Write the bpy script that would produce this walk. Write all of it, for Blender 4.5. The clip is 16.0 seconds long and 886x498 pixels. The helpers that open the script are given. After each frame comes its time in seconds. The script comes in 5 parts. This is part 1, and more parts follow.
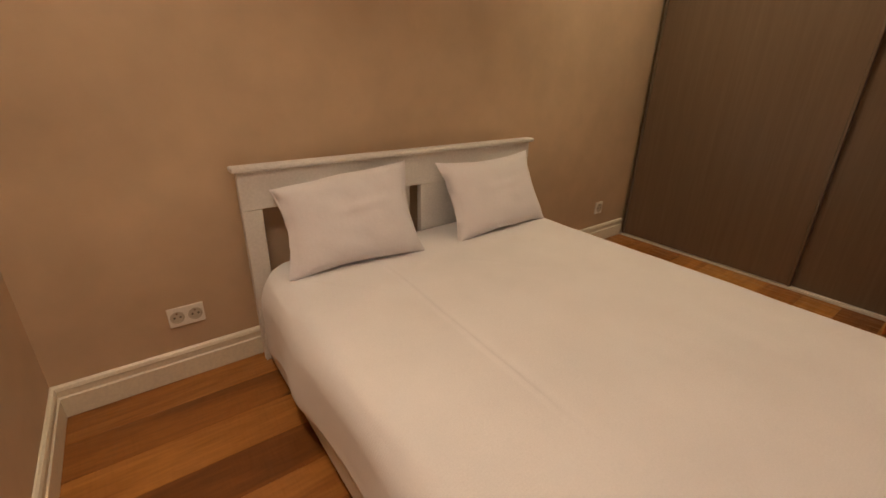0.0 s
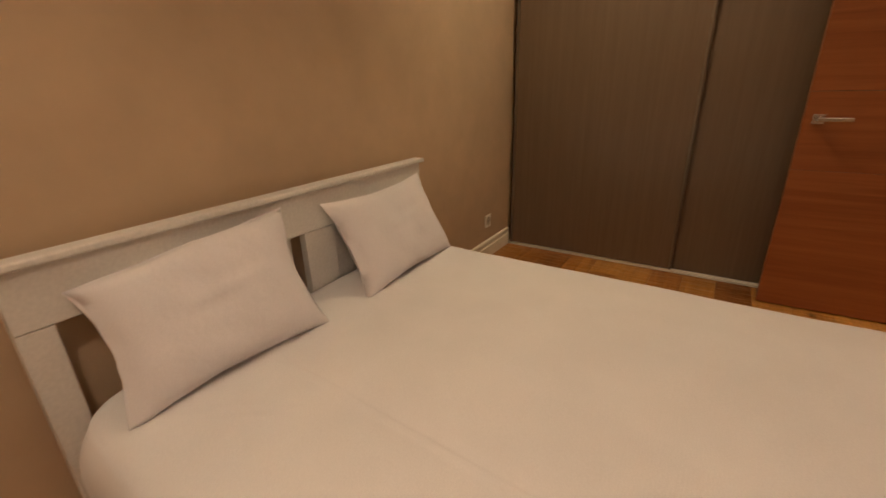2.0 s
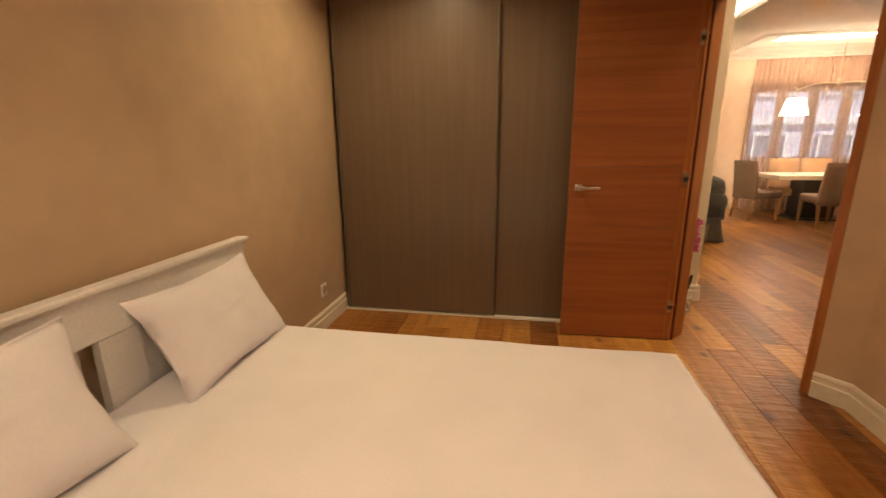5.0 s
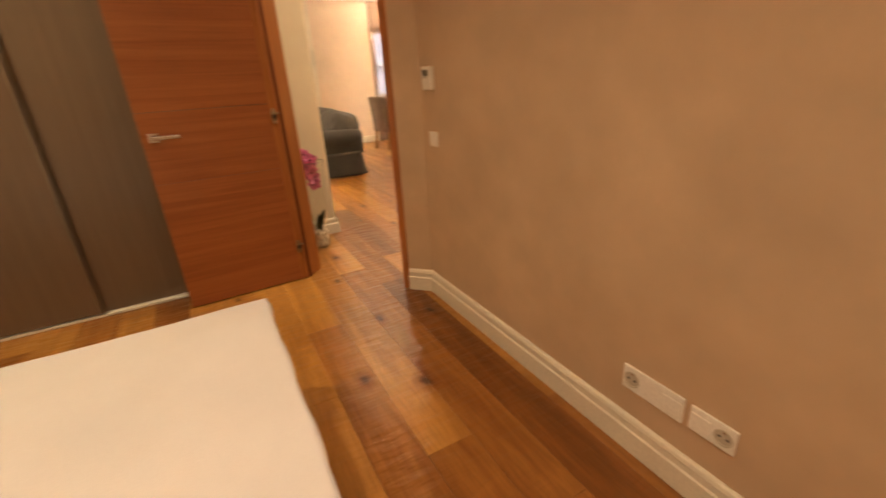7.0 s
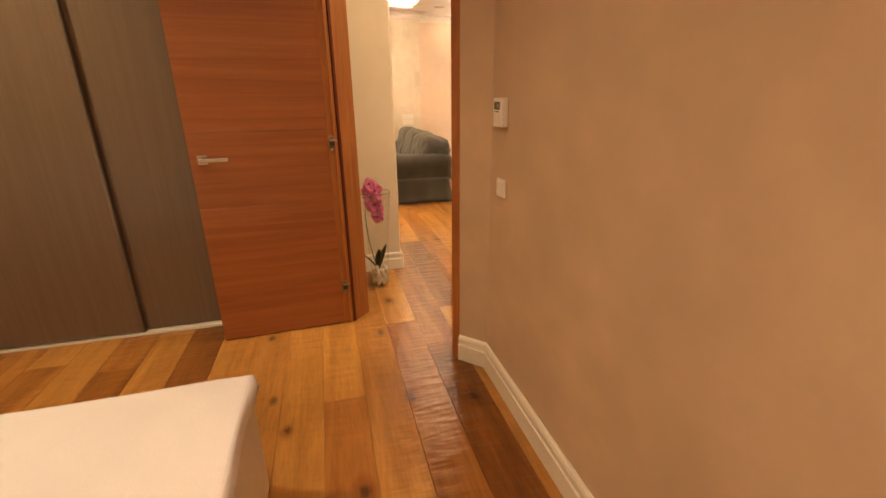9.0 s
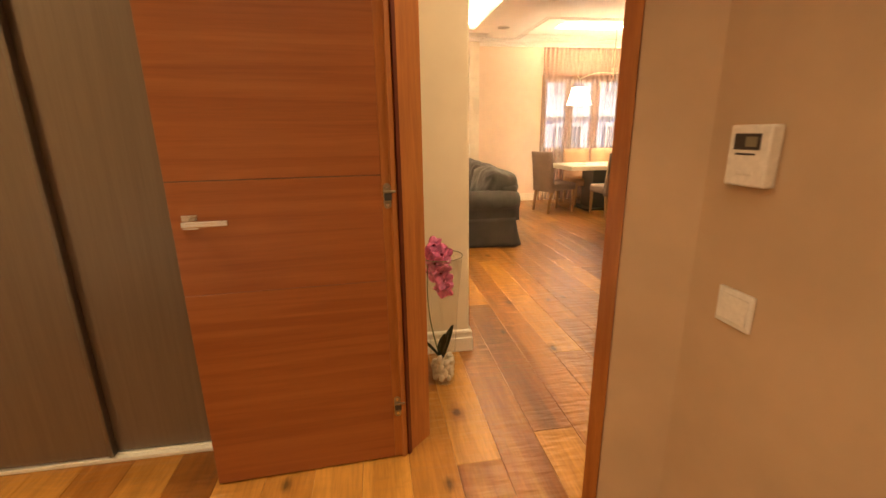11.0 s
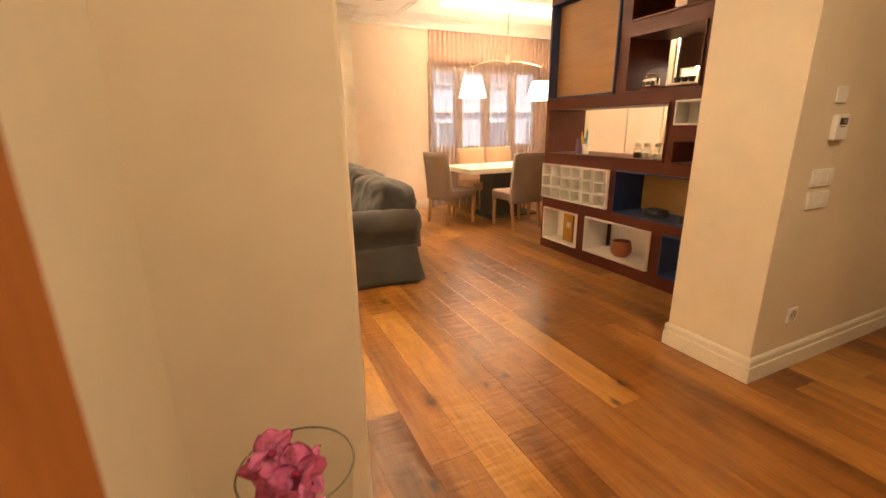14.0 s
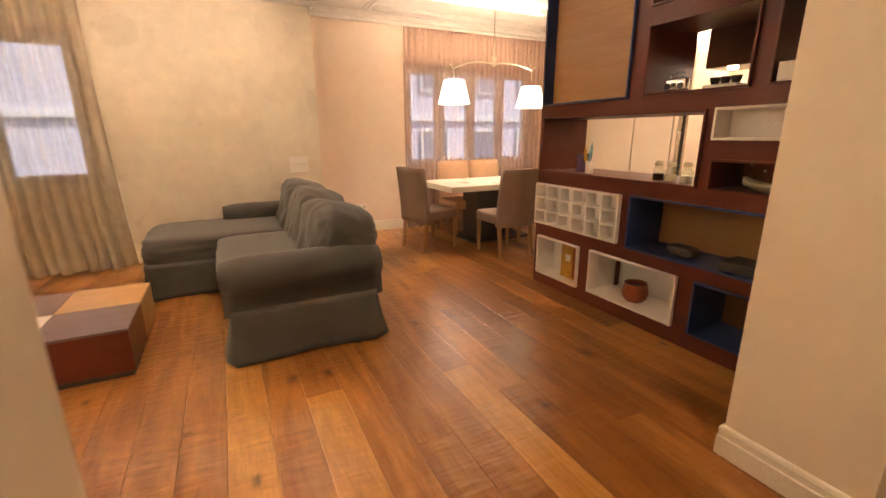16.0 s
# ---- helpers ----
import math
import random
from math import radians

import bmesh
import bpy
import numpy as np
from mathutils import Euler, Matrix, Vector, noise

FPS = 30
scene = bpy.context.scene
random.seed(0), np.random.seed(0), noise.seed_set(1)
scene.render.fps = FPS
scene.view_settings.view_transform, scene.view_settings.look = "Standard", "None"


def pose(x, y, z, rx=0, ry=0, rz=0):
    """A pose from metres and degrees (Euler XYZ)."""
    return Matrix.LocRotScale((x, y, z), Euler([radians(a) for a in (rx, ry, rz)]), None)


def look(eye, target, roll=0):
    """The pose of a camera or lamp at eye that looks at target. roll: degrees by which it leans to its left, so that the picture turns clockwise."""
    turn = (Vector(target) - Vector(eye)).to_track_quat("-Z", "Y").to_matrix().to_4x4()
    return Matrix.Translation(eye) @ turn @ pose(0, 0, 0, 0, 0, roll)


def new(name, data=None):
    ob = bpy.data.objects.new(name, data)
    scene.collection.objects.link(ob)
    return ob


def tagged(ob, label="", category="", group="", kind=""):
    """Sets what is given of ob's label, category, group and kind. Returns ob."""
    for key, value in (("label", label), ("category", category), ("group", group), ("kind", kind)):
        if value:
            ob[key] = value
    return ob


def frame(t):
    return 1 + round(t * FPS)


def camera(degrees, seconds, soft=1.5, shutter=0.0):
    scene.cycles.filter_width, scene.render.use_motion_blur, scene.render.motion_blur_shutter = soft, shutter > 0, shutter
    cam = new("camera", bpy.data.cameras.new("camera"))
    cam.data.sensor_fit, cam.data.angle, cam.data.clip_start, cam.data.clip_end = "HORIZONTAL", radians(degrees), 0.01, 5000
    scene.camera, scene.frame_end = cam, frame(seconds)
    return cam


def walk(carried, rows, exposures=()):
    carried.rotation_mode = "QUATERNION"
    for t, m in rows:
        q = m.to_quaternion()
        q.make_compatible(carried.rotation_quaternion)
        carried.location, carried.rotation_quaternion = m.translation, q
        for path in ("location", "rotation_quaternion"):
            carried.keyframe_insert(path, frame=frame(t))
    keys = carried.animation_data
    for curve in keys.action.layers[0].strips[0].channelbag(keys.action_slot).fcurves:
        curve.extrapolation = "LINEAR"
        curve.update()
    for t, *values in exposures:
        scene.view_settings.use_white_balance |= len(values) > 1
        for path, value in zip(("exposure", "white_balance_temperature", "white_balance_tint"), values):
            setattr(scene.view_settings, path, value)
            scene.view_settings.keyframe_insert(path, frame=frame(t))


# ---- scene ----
cam = camera(92.0, 16.0, shutter=0.4)
PATH = [
    (0, (0.014, 0.321, 1.283), (1.115, 1.802, 0.514), 1.2),
    (0.5, (0.033, 0.429, 1.274), (1.199, 1.868, 0.52), 0.4),
    (1, (0.117, 0.595, 1.259), (1.312, 1.994, 0.476), -0.6),
    (1.5, (0.174, 0.695, 1.258), (1.505, 1.984, 0.506), -0.8),
    (2, (0.172, 0.802, 1.272), (1.732, 1.829, 0.557), -1.6),
    (2.5, (0.155, 0.87, 1.291), (1.833, 1.753, 0.654), -1.6),
    (3, (0.142, 0.886, 1.326), (1.902, 1.7, 0.837), -1.4),
    (3.2, (0.138, 0.886, 1.334), (1.926, 1.672, 0.904), -1.3),
    (5.3, (0.164, 0.717, 1.366), (2.082, 0.989, 0.869), -1.1),
    (5.5, (0.177, 0.639, 1.362), (2.103, 0.842, 0.864), -1.6),
    (6, (0.2, 0.46, 1.347), (2.117, 0.419, 0.781), -3.1),
    (6.5, (0.187, 0.309, 1.32), (2.04, -0.094, 0.683), -4.8),
    (7, (0.211, 0.204, 1.292), (1.848, -0.668, 0.545), -3.3),
    (7.5, (0.317, 0.148, 1.3), (1.756, -1.031, 0.566), -1.5),
    (8, (0.415, 0.06, 1.307), (1.872, -1.127, 0.623), -0.6),
    (8.5, (0.51, -0.127, 1.319), (2.237, -0.878, 0.645), 0.5),
    (9, (0.627, -0.191, 1.327), (2.456, -0.677, 0.68), -0.7),
    (9.5, (0.868, -0.167, 1.339), (2.725, -0.647, 0.773), -0.2),
    (10, (1.103, -0.138, 1.349), (2.984, -0.527, 0.791), 0.4),
    (10.2, (1.214, -0.15, 1.336), (3.111, -0.457, 0.784), -0.2),
    (12.3, (2.221, -0.28, 1.346), (4.129, -0.601, 0.839), -1.4),
    (12.5, (2.331, -0.32, 1.345), (4.235, -0.64, 0.824), -1.3),
    (13, (2.514, -0.392, 1.354), (4.404, -0.773, 0.823), -0.5),
    (13.5, (2.754, -0.431, 1.334), (4.575, -1.041, 0.777), 0.1),
    (14, (2.959, -0.48, 1.352), (4.702, -1.29, 0.799), -0.8),
    (14.5, (3.155, -0.594, 1.348), (4.883, -1.416, 0.767), -0.8),
    (15, (3.334, -0.759, 1.362), (5.118, -1.471, 0.808), -0.7),
    (15.5, (3.488, -0.875, 1.361), (5.244, -1.661, 0.813), -0.7),
    (16, (3.708, -0.987, 1.375), (5.435, -1.852, 0.856), -0.3),
]
walk(cam, [(t, look(eye, target, roll)) for t, eye, target, roll in PATH], [(0.0, 0.97, 6300, 15), (2.0, 0.9, 6550, 15), (3.0, 0.99, 7000, 14), (5.5, 1.48, 7000, 15), (6.5, 1.55, 7000, 13), (8.0, 1.9, 6900, 15), (9.0, 1.88, 7050, 16), (10.0, 1.95, 7800, 13), (12.5, 1.82, 7400, 13), (14.0, 1.72, 7100, 13), (16.0, 1.27, 6700, 18)])

# ---- world, sun and the large lights ----
world = bpy.data.worlds.new("sky")
scene.world = world
world.use_nodes = True
wn = world.node_tree.nodes
sky = wn.new("ShaderNodeTexSky")
sky.sky_type = "NISHITA"
sky.sun_disc = False
sky.sun_elevation = radians(38)
sky.sun_rotation = radians(200)
wn["Background"].inputs["Strength"].default_value = 0.15
world.node_tree.links.new(sky.outputs[0], wn["Background"].inputs["Color"])

sun = new("sun", bpy.data.lights.new("sun", "SUN"))
sun.data.energy, sun.data.angle, sun.data.color = 3.6, radians(4), (1.0, 0.95, 0.88)
sun.matrix_world = look((0, 0, 0), (0.35, 0.55, -0.75))

WARM = (1.0, 0.80, 0.56)


def area_lamp(name, at, to, sx, sy, watts, color=WARM):
    lamp = new(name, bpy.data.lights.new(name, "AREA"))
    lamp.data.shape, lamp.data.size, lamp.data.size_y = "RECTANGLE", sx, sy
    lamp.data.energy, lamp.data.color = watts, color
    lamp.matrix_world = look(at, to)
    return lamp


# unseen ceiling lamps of bedroom and hall, assumed and placed by the rooms' brightness
for x, y, watts, tone in ((0.05, 1.70, 1.5, (1.0, 0.80, 0.50)), (2.60, 1.45, 5.4, (1.0, 0.80, 0.48)), (-0.15, 0.75, 6.8, (1.0, 0.77, 0.54)), (1.6, 0.05, 1.7, (1.0, 0.73, 0.52))):
    area_lamp("bedroom_ceiling_spot", (x, y, 2.70), (x, y, 0), 0.14, 0.14, watts, tone).data.spread = math.radians(135)
area_lamp("hall_ceiling_light", (2.75, -1.65, 2.86), (2.75, -1.65, 0), 0.5, 0.5, 13.5)

# ---- materials ----


def mat(name, color, rough=0.5, metal=0.0, var=0.12, scale=6.0, grain=0.06, grain_scale=90.0, bump=0.05, bump_scale=60.0,
        stretch=(1, 1, 1), coord="Object", spec=0.5, coat=0.0, sheen=0.0):
    """A surface with variation at two scales and fine relief."""
    m = bpy.data.materials.new(name)
    m.use_nodes = True
    nt = m.node_tree
    n, link = nt.nodes, nt.links.new
    b = n["Principled BSDF"]
    tc = n.new("ShaderNodeTexCoord")
    mp = n.new("ShaderNodeMapping")
    mp.inputs["Scale"].default_value = stretch
    link(tc.outputs[coord], mp.inputs["Vector"])

    def noise_node(s, detail=4.0):
        t = n.new("ShaderNodeTexNoise")
        t.inputs["Scale"].default_value, t.inputs["Detail"].default_value = s, detail
        link(mp.outputs[0], t.inputs["Vector"])
        return t

    def shade(inp, fac, lo, hi):
        r = n.new("ShaderNodeMapRange")
        r.inputs["From Min"].default_value, r.inputs["From Max"].default_value = 0.3, 0.7
        r.inputs["To Min"].default_value, r.inputs["To Max"].default_value = lo, hi
        link(fac, r.inputs["Value"])
        x = n.new("ShaderNodeMix")
        x.data_type, x.blend_type = "RGBA", "MULTIPLY"
        x.inputs["Factor"].default_value = 1.0
        link(r.outputs[0], x.inputs[7])
        if isinstance(inp, tuple):
            x.inputs[6].default_value = (*inp, 1)
        else:
            link(inp, x.inputs[6])
        return x.outputs[2]

    big, fine = noise_node(scale), noise_node(grain_scale)
    c = shade(color, big.outputs[0], 1 - var, 1 + var)
    c = shade(c, fine.outputs[0], 1 - grain, 1 + grain)
    link(c, b.inputs["Base Color"])
    rr = n.new("ShaderNodeMapRange")
    rr.inputs["To Min"].default_value, rr.inputs["To Max"].default_value = max(0.02, rough - 0.1), min(1, rough + 0.1)
    link(big.outputs[0], rr.inputs["Value"])
    link(rr.outputs[0], b.inputs["Roughness"])
    b.inputs["Metallic"].default_value = metal
    b.inputs["Specular IOR Level"].default_value = spec
    b.inputs["Coat Weight"].default_value = coat
    b.inputs["Sheen Weight"].default_value = sheen
    if bump:
        bt = noise_node(bump_scale, 3.0)
        bp = n.new("ShaderNodeBump")
        bp.inputs["Strength"].default_value, bp.inputs["Distance"].default_value = bump, 0.01
        link(bt.outputs[0], bp.inputs["Height"])
        link(bp.outputs[0], b.inputs["Normal"])
    return m


# large knots in the floor boards: x, y, reach
KNOTS = ((6.085, -1.195, 0.055), (6.055, -1.39, 0.045), (5.215, -2.34, 0.05), (4.70, -1.205, 0.06), (4.70, -1.534, 0.035), (4.39, -2.20, 0.055), (3.92, -1.255, 0.055),
         (5.526, -2.942, 0.06), (3.395, -0.523, 0.05), (2.24, -0.763, 0.05), (2.24, 0.082, 0.035), (1.84, -0.21, 0.06), (2.32, -0.48, 0.05), (1.68, -0.45, 0.06))


def wood(name, light, dark, rough=0.4, along=(1, 14, 14), scale=3.0, per_piece=0.0, knots=False, bump=0.15, coat=0.0, coord="Object"):
    """Wood with grain stretched along one axis, pores and, where wanted, knots and a tone of its own for each piece."""
    m = bpy.data.materials.new(name)
    m.use_nodes = True
    nt = m.node_tree
    n, link = nt.nodes, nt.links.new
    b = n["Principled BSDF"]
    tc = n.new("ShaderNodeTexCoord")
    info = n.new("ShaderNodeObjectInfo")
    shift = n.new("ShaderNodeVectorMath")
    shift.operation = "MULTIPLY_ADD"
    comb = n.new("ShaderNodeCombineXYZ")
    for k in range(3):
        link(info.outputs["Random"], comb.inputs[k])
    link(comb.outputs[0], shift.inputs[0])
    shift.inputs[1].default_value = (37.0, 23.0, 11.0) if per_piece else (0, 0, 0)
    link(tc.outputs[coord], shift.inputs[2])
    mp = n.new("ShaderNodeMapping")
    mp.inputs["Scale"].default_value = along
    link(shift.outputs[0], mp.inputs["Vector"])
    grain = n.new("ShaderNodeTexNoise")
    grain.inputs["Scale"].default_value, grain.inputs["Detail"].default_value, grain.inputs["Distortion"].default_value = scale, 7.0, 0.9
    link(mp.outputs[0], grain.inputs["Vector"])
    pores = n.new("ShaderNodeTexNoise")
    pores.inputs["Scale"].default_value, pores.inputs["Detail"].default_value = scale * 9, 3.0
    link(mp.outputs[0], pores.inputs["Vector"])
    ramp = n.new("ShaderNodeValToRGB")
    ramp.color_ramp.elements[0].position, ramp.color_ramp.elements[0].color = 0.38 if knots else 0.32, (*dark, 1)
    ramp.color_ramp.elements[1].position, ramp.color_ramp.elements[1].color = 0.61 if knots else 0.68, (*light, 1)
    link(grain.outputs[0], ramp.inputs[0])
    pr = n.new("ShaderNodeMapRange")
    pr.inputs["From Min"].default_value, pr.inputs["From Max"].default_value = 0.35, 0.6
    pr.inputs["To Min"].default_value, pr.inputs["To Max"].default_value = (0.86, 1.04) if knots else (0.93, 1.02)
    link(pores.outputs[0], pr.inputs["Value"])
    mul = n.new("ShaderNodeMix")
    mul.data_type, mul.blend_type = "RGBA", "MULTIPLY"
    mul.inputs["Factor"].default_value = 1.0
    link(ramp.outputs[0], mul.inputs[6])
    link(pr.outputs[0], mul.inputs[7])
    col = mul.outputs[2]
    if per_piece:
        pm = n.new("ShaderNodeValToRGB")
        p = per_piece
        e = pm.color_ramp.elements
        e[0].position, e[0].color = 0.0, (1 - p, 1 - 1.2 * p, 1 - 1.4 * p, 1)
        e[1].position, e[1].color = 1.0, (1 + p, 1 + 1.35 * p, 1 + 1.2 * p, 1)
        mid = e.new(0.55)
        mid.color = (1, 1, 1, 1)
        link(info.outputs["Random"], pm.inputs["Fac"])
        m2 = n.new("ShaderNodeMix")
        m2.data_type, m2.blend_type = "RGBA", "MULTIPLY"
        m2.inputs["Factor"].default_value = 1.0
        link(col, m2.inputs[6])
        link(pm.outputs[0], m2.inputs[7])
        col = m2.outputs[2]
    if knots:
        km = n.new("ShaderNodeMapping")
        km.inputs["Scale"].default_value = (1.6, 3.0, 1.0)
        link(shift.outputs[0], km.inputs["Vector"])
        vo = n.new("ShaderNodeTexVoronoi")
        vo.voronoi_dimensions = "2D"
        vo.inputs["Scale"].default_value = 1.0
        link(km.outputs[0], vo.inputs["Vector"])
        kr = n.new("ShaderNodeMapRange")
        kr.inputs["From Min"].default_value, kr.inputs["From Max"].default_value = 0.042, 0.105
        kr.inputs["To Min"].default_value, kr.inputs["To Max"].default_value = 0.26, 1.0
        pick = n.new("ShaderNodeSeparateColor")
        link(vo.outputs["Color"], pick.inputs[0])
        some = n.new("ShaderNodeMath")
        some.operation, some.inputs[1].default_value = "GREATER_THAN", 0.22
        link(pick.outputs[0], some.inputs[0])
        far = n.new("ShaderNodeMath")
        far.operation = "ADD"
        link(some.outputs[0], far.inputs[0])
        warp = n.new("ShaderNodeMath")
        warp.operation, warp.inputs[1].default_value = "MULTIPLY_ADD", 0.05
        link(pores.outputs[0], warp.inputs[0])
        link(vo.outputs["Distance"], warp.inputs[2])
        link(warp.outputs[0], far.inputs[1])
        link(far.outputs[0], kr.inputs["Value"])
        m3 = n.new("ShaderNodeMix")
        m3.data_type, m3.blend_type = "RGBA", "MULTIPLY"
        m3.inputs["Factor"].default_value = 1.0
        link(col, m3.inputs[6])
        link(kr.outputs[0], m3.inputs[7])
        # the large dark knots of certain boards, by their place on the floor
        geo, flat = n.new("ShaderNodeNewGeometry"), n.new("ShaderNodeVectorMath")
        wob = n.new("ShaderNodeTexNoise")
        wob.inputs["Scale"].default_value, wob.inputs["Detail"].default_value = 22.0, 2.0
        link(geo.outputs["Position"], wob.inputs["Vector"])
        add = n.new("ShaderNodeVectorMath")
        add.operation, add.inputs[1].default_value = "MULTIPLY_ADD", (0.05, 0.035, 0.0)
        link(wob.outputs["Color"], add.inputs[0])
        link(geo.outputs["Position"], add.inputs[2])
        flat.operation, flat.inputs[1].default_value = "MULTIPLY", (0.55, 1.0, 0.0)
        link(add.outputs[0], flat.inputs[0])
        near = None
        for kx, ky, size in KNOTS:
            ds = n.new("ShaderNodeVectorMath")
            ds.operation, ds.inputs[1].default_value = "DISTANCE", (0.55 * (kx + 0.025), ky + 0.0175, 0.0)
            link(flat.outputs[0], ds.inputs[0])
            rel = n.new("ShaderNodeMath")
            rel.operation, rel.inputs[1].default_value = "DIVIDE", size
            link(ds.outputs["Value"], rel.inputs[0])
            if near is None:
                near = rel.outputs[0]
            else:
                mn = n.new("ShaderNodeMath")
                mn.operation = "MINIMUM"
                link(near, mn.inputs[0])
                link(rel.outputs[0], mn.inputs[1])
                near = mn.outputs[0]
        kd = n.new("ShaderNodeValToRGB")
        kd.color_ramp.elements[0].position, kd.color_ramp.elements[0].color = 0.18, (0.22, 0.17, 0.15, 1)
        kd.color_ramp.elements[1].position, kd.color_ramp.elements[1].color = 1.0, (1, 1, 1, 1)
        ring = kd.color_ramp.elements.new(0.42)
        ring.color = (0.66, 0.56, 0.50, 1)
        link(near, kd.inputs[0])
        m4 = n.new("ShaderNodeMix")
        m4.data_type, m4.blend_type = "RGBA", "MULTIPLY"
        m4.inputs["Factor"].default_value = 1.0
        link(m3.outputs[2], m4.inputs[6])
        link(kd.outputs[0], m4.inputs[7])
        col = m4.outputs[2]
    link(col, b.inputs["Base Color"])
    rr = n.new("ShaderNodeMapRange")
    rr.inputs["To Min"].default_value, rr.inputs["To Max"].default_value = rough + 0.03, max(0.05, rough - 0.03)
    link(grain.outputs[0], rr.inputs["Value"])
    link(rr.outputs[0], b.inputs["Roughness"])
    b.inputs["Coat Weight"].default_value, b.inputs["Coat Roughness"].default_value = coat, 0.25
    bp = n.new("ShaderNodeBump")
    bp.inputs["Strength"].default_value, bp.inputs["Distance"].default_value = bump, 0.004
    link(pores.outputs[0], bp.inputs["Height"])
    out = bp.outputs[0]
    if knots:
        # hand-scraped ripples across the board
        sm = n.new("ShaderNodeMapping")
        sm.inputs["Scale"].default_value = (24, 5, 5)
        link(shift.outputs[0], sm.inputs["Vector"])
        sc = n.new("ShaderNodeTexNoise")
        sc.inputs["Scale"].default_value, sc.inputs["Detail"].default_value = 1.0, 2.0
        link(sm.outputs[0], sc.inputs["Vector"])
        b2 = n.new("ShaderNodeBump")
        b2.inputs["Strength"].default_value, b2.inputs["Distance"].default_value = 0.8, 0.011
        link(sc.outputs[0], b2.inputs["Height"])
        link(out, b2.inputs["Normal"])
        out = b2.outputs[0]
    link(out, b.inputs["Normal"])
    return m


def plaster(name, color, rough=0.5, relief=0.16, cloud=0.09):
    """Trowelled decorative plaster: cloudy tone, soft gloss and sweeping relief."""
    m = mat(name, color, rough, var=cloud, scale=1.7, grain=cloud / 2, grain_scale=7.0, bump=0.0, coord="Object")
    nt = m.node_tree
    n, link = nt.nodes, nt.links.new
    tc = next(x for x in n if x.type == "TEX_COORD")
    a = n.new("ShaderNodeTexNoise")
    a.inputs["Scale"].default_value, a.inputs["Detail"].default_value, a.inputs["Distortion"].default_value = 5.0, 6.0, 1.6
    link(tc.outputs["Object"], a.inputs["Vector"])
    bp = n.new("ShaderNodeBump")
    bp.inputs["Strength"].default_value, bp.inputs["Distance"].default_value = relief, 0.006
    link(a.outputs[0], bp.inputs["Height"])
    link(bp.outputs[0], n["Principled BSDF"].inputs["Normal"])
    return m


def glow(name, color, strength):
    m = bpy.data.materials.new(name)
    m.use_nodes = True
    b = m.node_tree.nodes["Principled BSDF"]
    b.inputs["Base Color"].default_value = (0.8, 0.8, 0.8, 1)
    b.inputs["Emission Color"].default_value, b.inputs["Emission Strength"].default_value = (*color, 1), strength
    return m


def glass(name, tint=(1, 1, 1), see=0.9, rough=0.02):
    """Thin clear glass: mostly let through, some gloss by angle."""
    m = bpy.data.materials.new(name)
    m.use_nodes = True
    n, link = m.node_tree.nodes, m.node_tree.links.new
    tr, gl, mx, fr = (n.new("ShaderNodeBsdfTransparent"), n.new("ShaderNodeBsdfGlossy"), n.new("ShaderNodeMixShader"), n.new("ShaderNodeLayerWeight"))
    tr.inputs[0].default_value = (*tint, 1)
    gl.inputs["Roughness"].default_value = rough
    fr.inputs["Blend"].default_value = 0.25
    pw, ad = n.new("ShaderNodeMath"), n.new("ShaderNodeMath")
    pw.operation, pw.inputs[1].default_value = "POWER", 2.5
    ad.operation, ad.inputs[1].default_value, ad.inputs[2].default_value = "MULTIPLY_ADD", 0.4, 0.03
    link(fr.outputs["Facing"], pw.inputs[0])
    link(pw.outputs[0], ad.inputs[0])
    link(ad.outputs[0], mx.inputs[0])
    link(tr.outputs[0], mx.inputs[1])
    link(gl.outputs[0], mx.inputs[2])
    link(mx.outputs[0], n["Material Output"].inputs["Surface"])
    return m


def sheer(name, color, see):
    """Sheer curtain cloth: part let through, part scattered to both sides."""
    m = bpy.data.materials.new(name)
    m.use_nodes = True
    n, link = m.node_tree.nodes, m.node_tree.links.new
    tr, di, tl = n.new("ShaderNodeBsdfTransparent"), n.new("ShaderNodeBsdfDiffuse"), n.new("ShaderNodeBsdfTranslucent")
    m1, m2 = n.new("ShaderNodeMixShader"), n.new("ShaderNodeMixShader")
    tc, nz, mr = n.new("ShaderNodeTexCoord"), n.new("ShaderNodeTexNoise"), n.new("ShaderNodeMapRange")
    nz.inputs["Scale"].default_value = 14.0
    link(tc.outputs["Object"], nz.inputs["Vector"])
    mr.inputs["To Min"].default_value, mr.inputs["To Max"].default_value = see - 0.08, see + 0.08
    link(nz.outputs[0], mr.inputs["Value"])
    for s in (di, tl):
        s.inputs[0].default_value = (*color, 1)
    m1.inputs[0].default_value = 0.5
    link(di.outputs[0], m1.inputs[1])
    link(tl.outputs[0], m1.inputs[2])
    link(mr.outputs[0], m2.inputs[0])
    link(m1.outputs[0], m2.inputs[1])
    link(tr.outputs[0], m2.inputs[2])
    link(m2.outputs[0], n["Material Output"].inputs["Surface"])
    return m


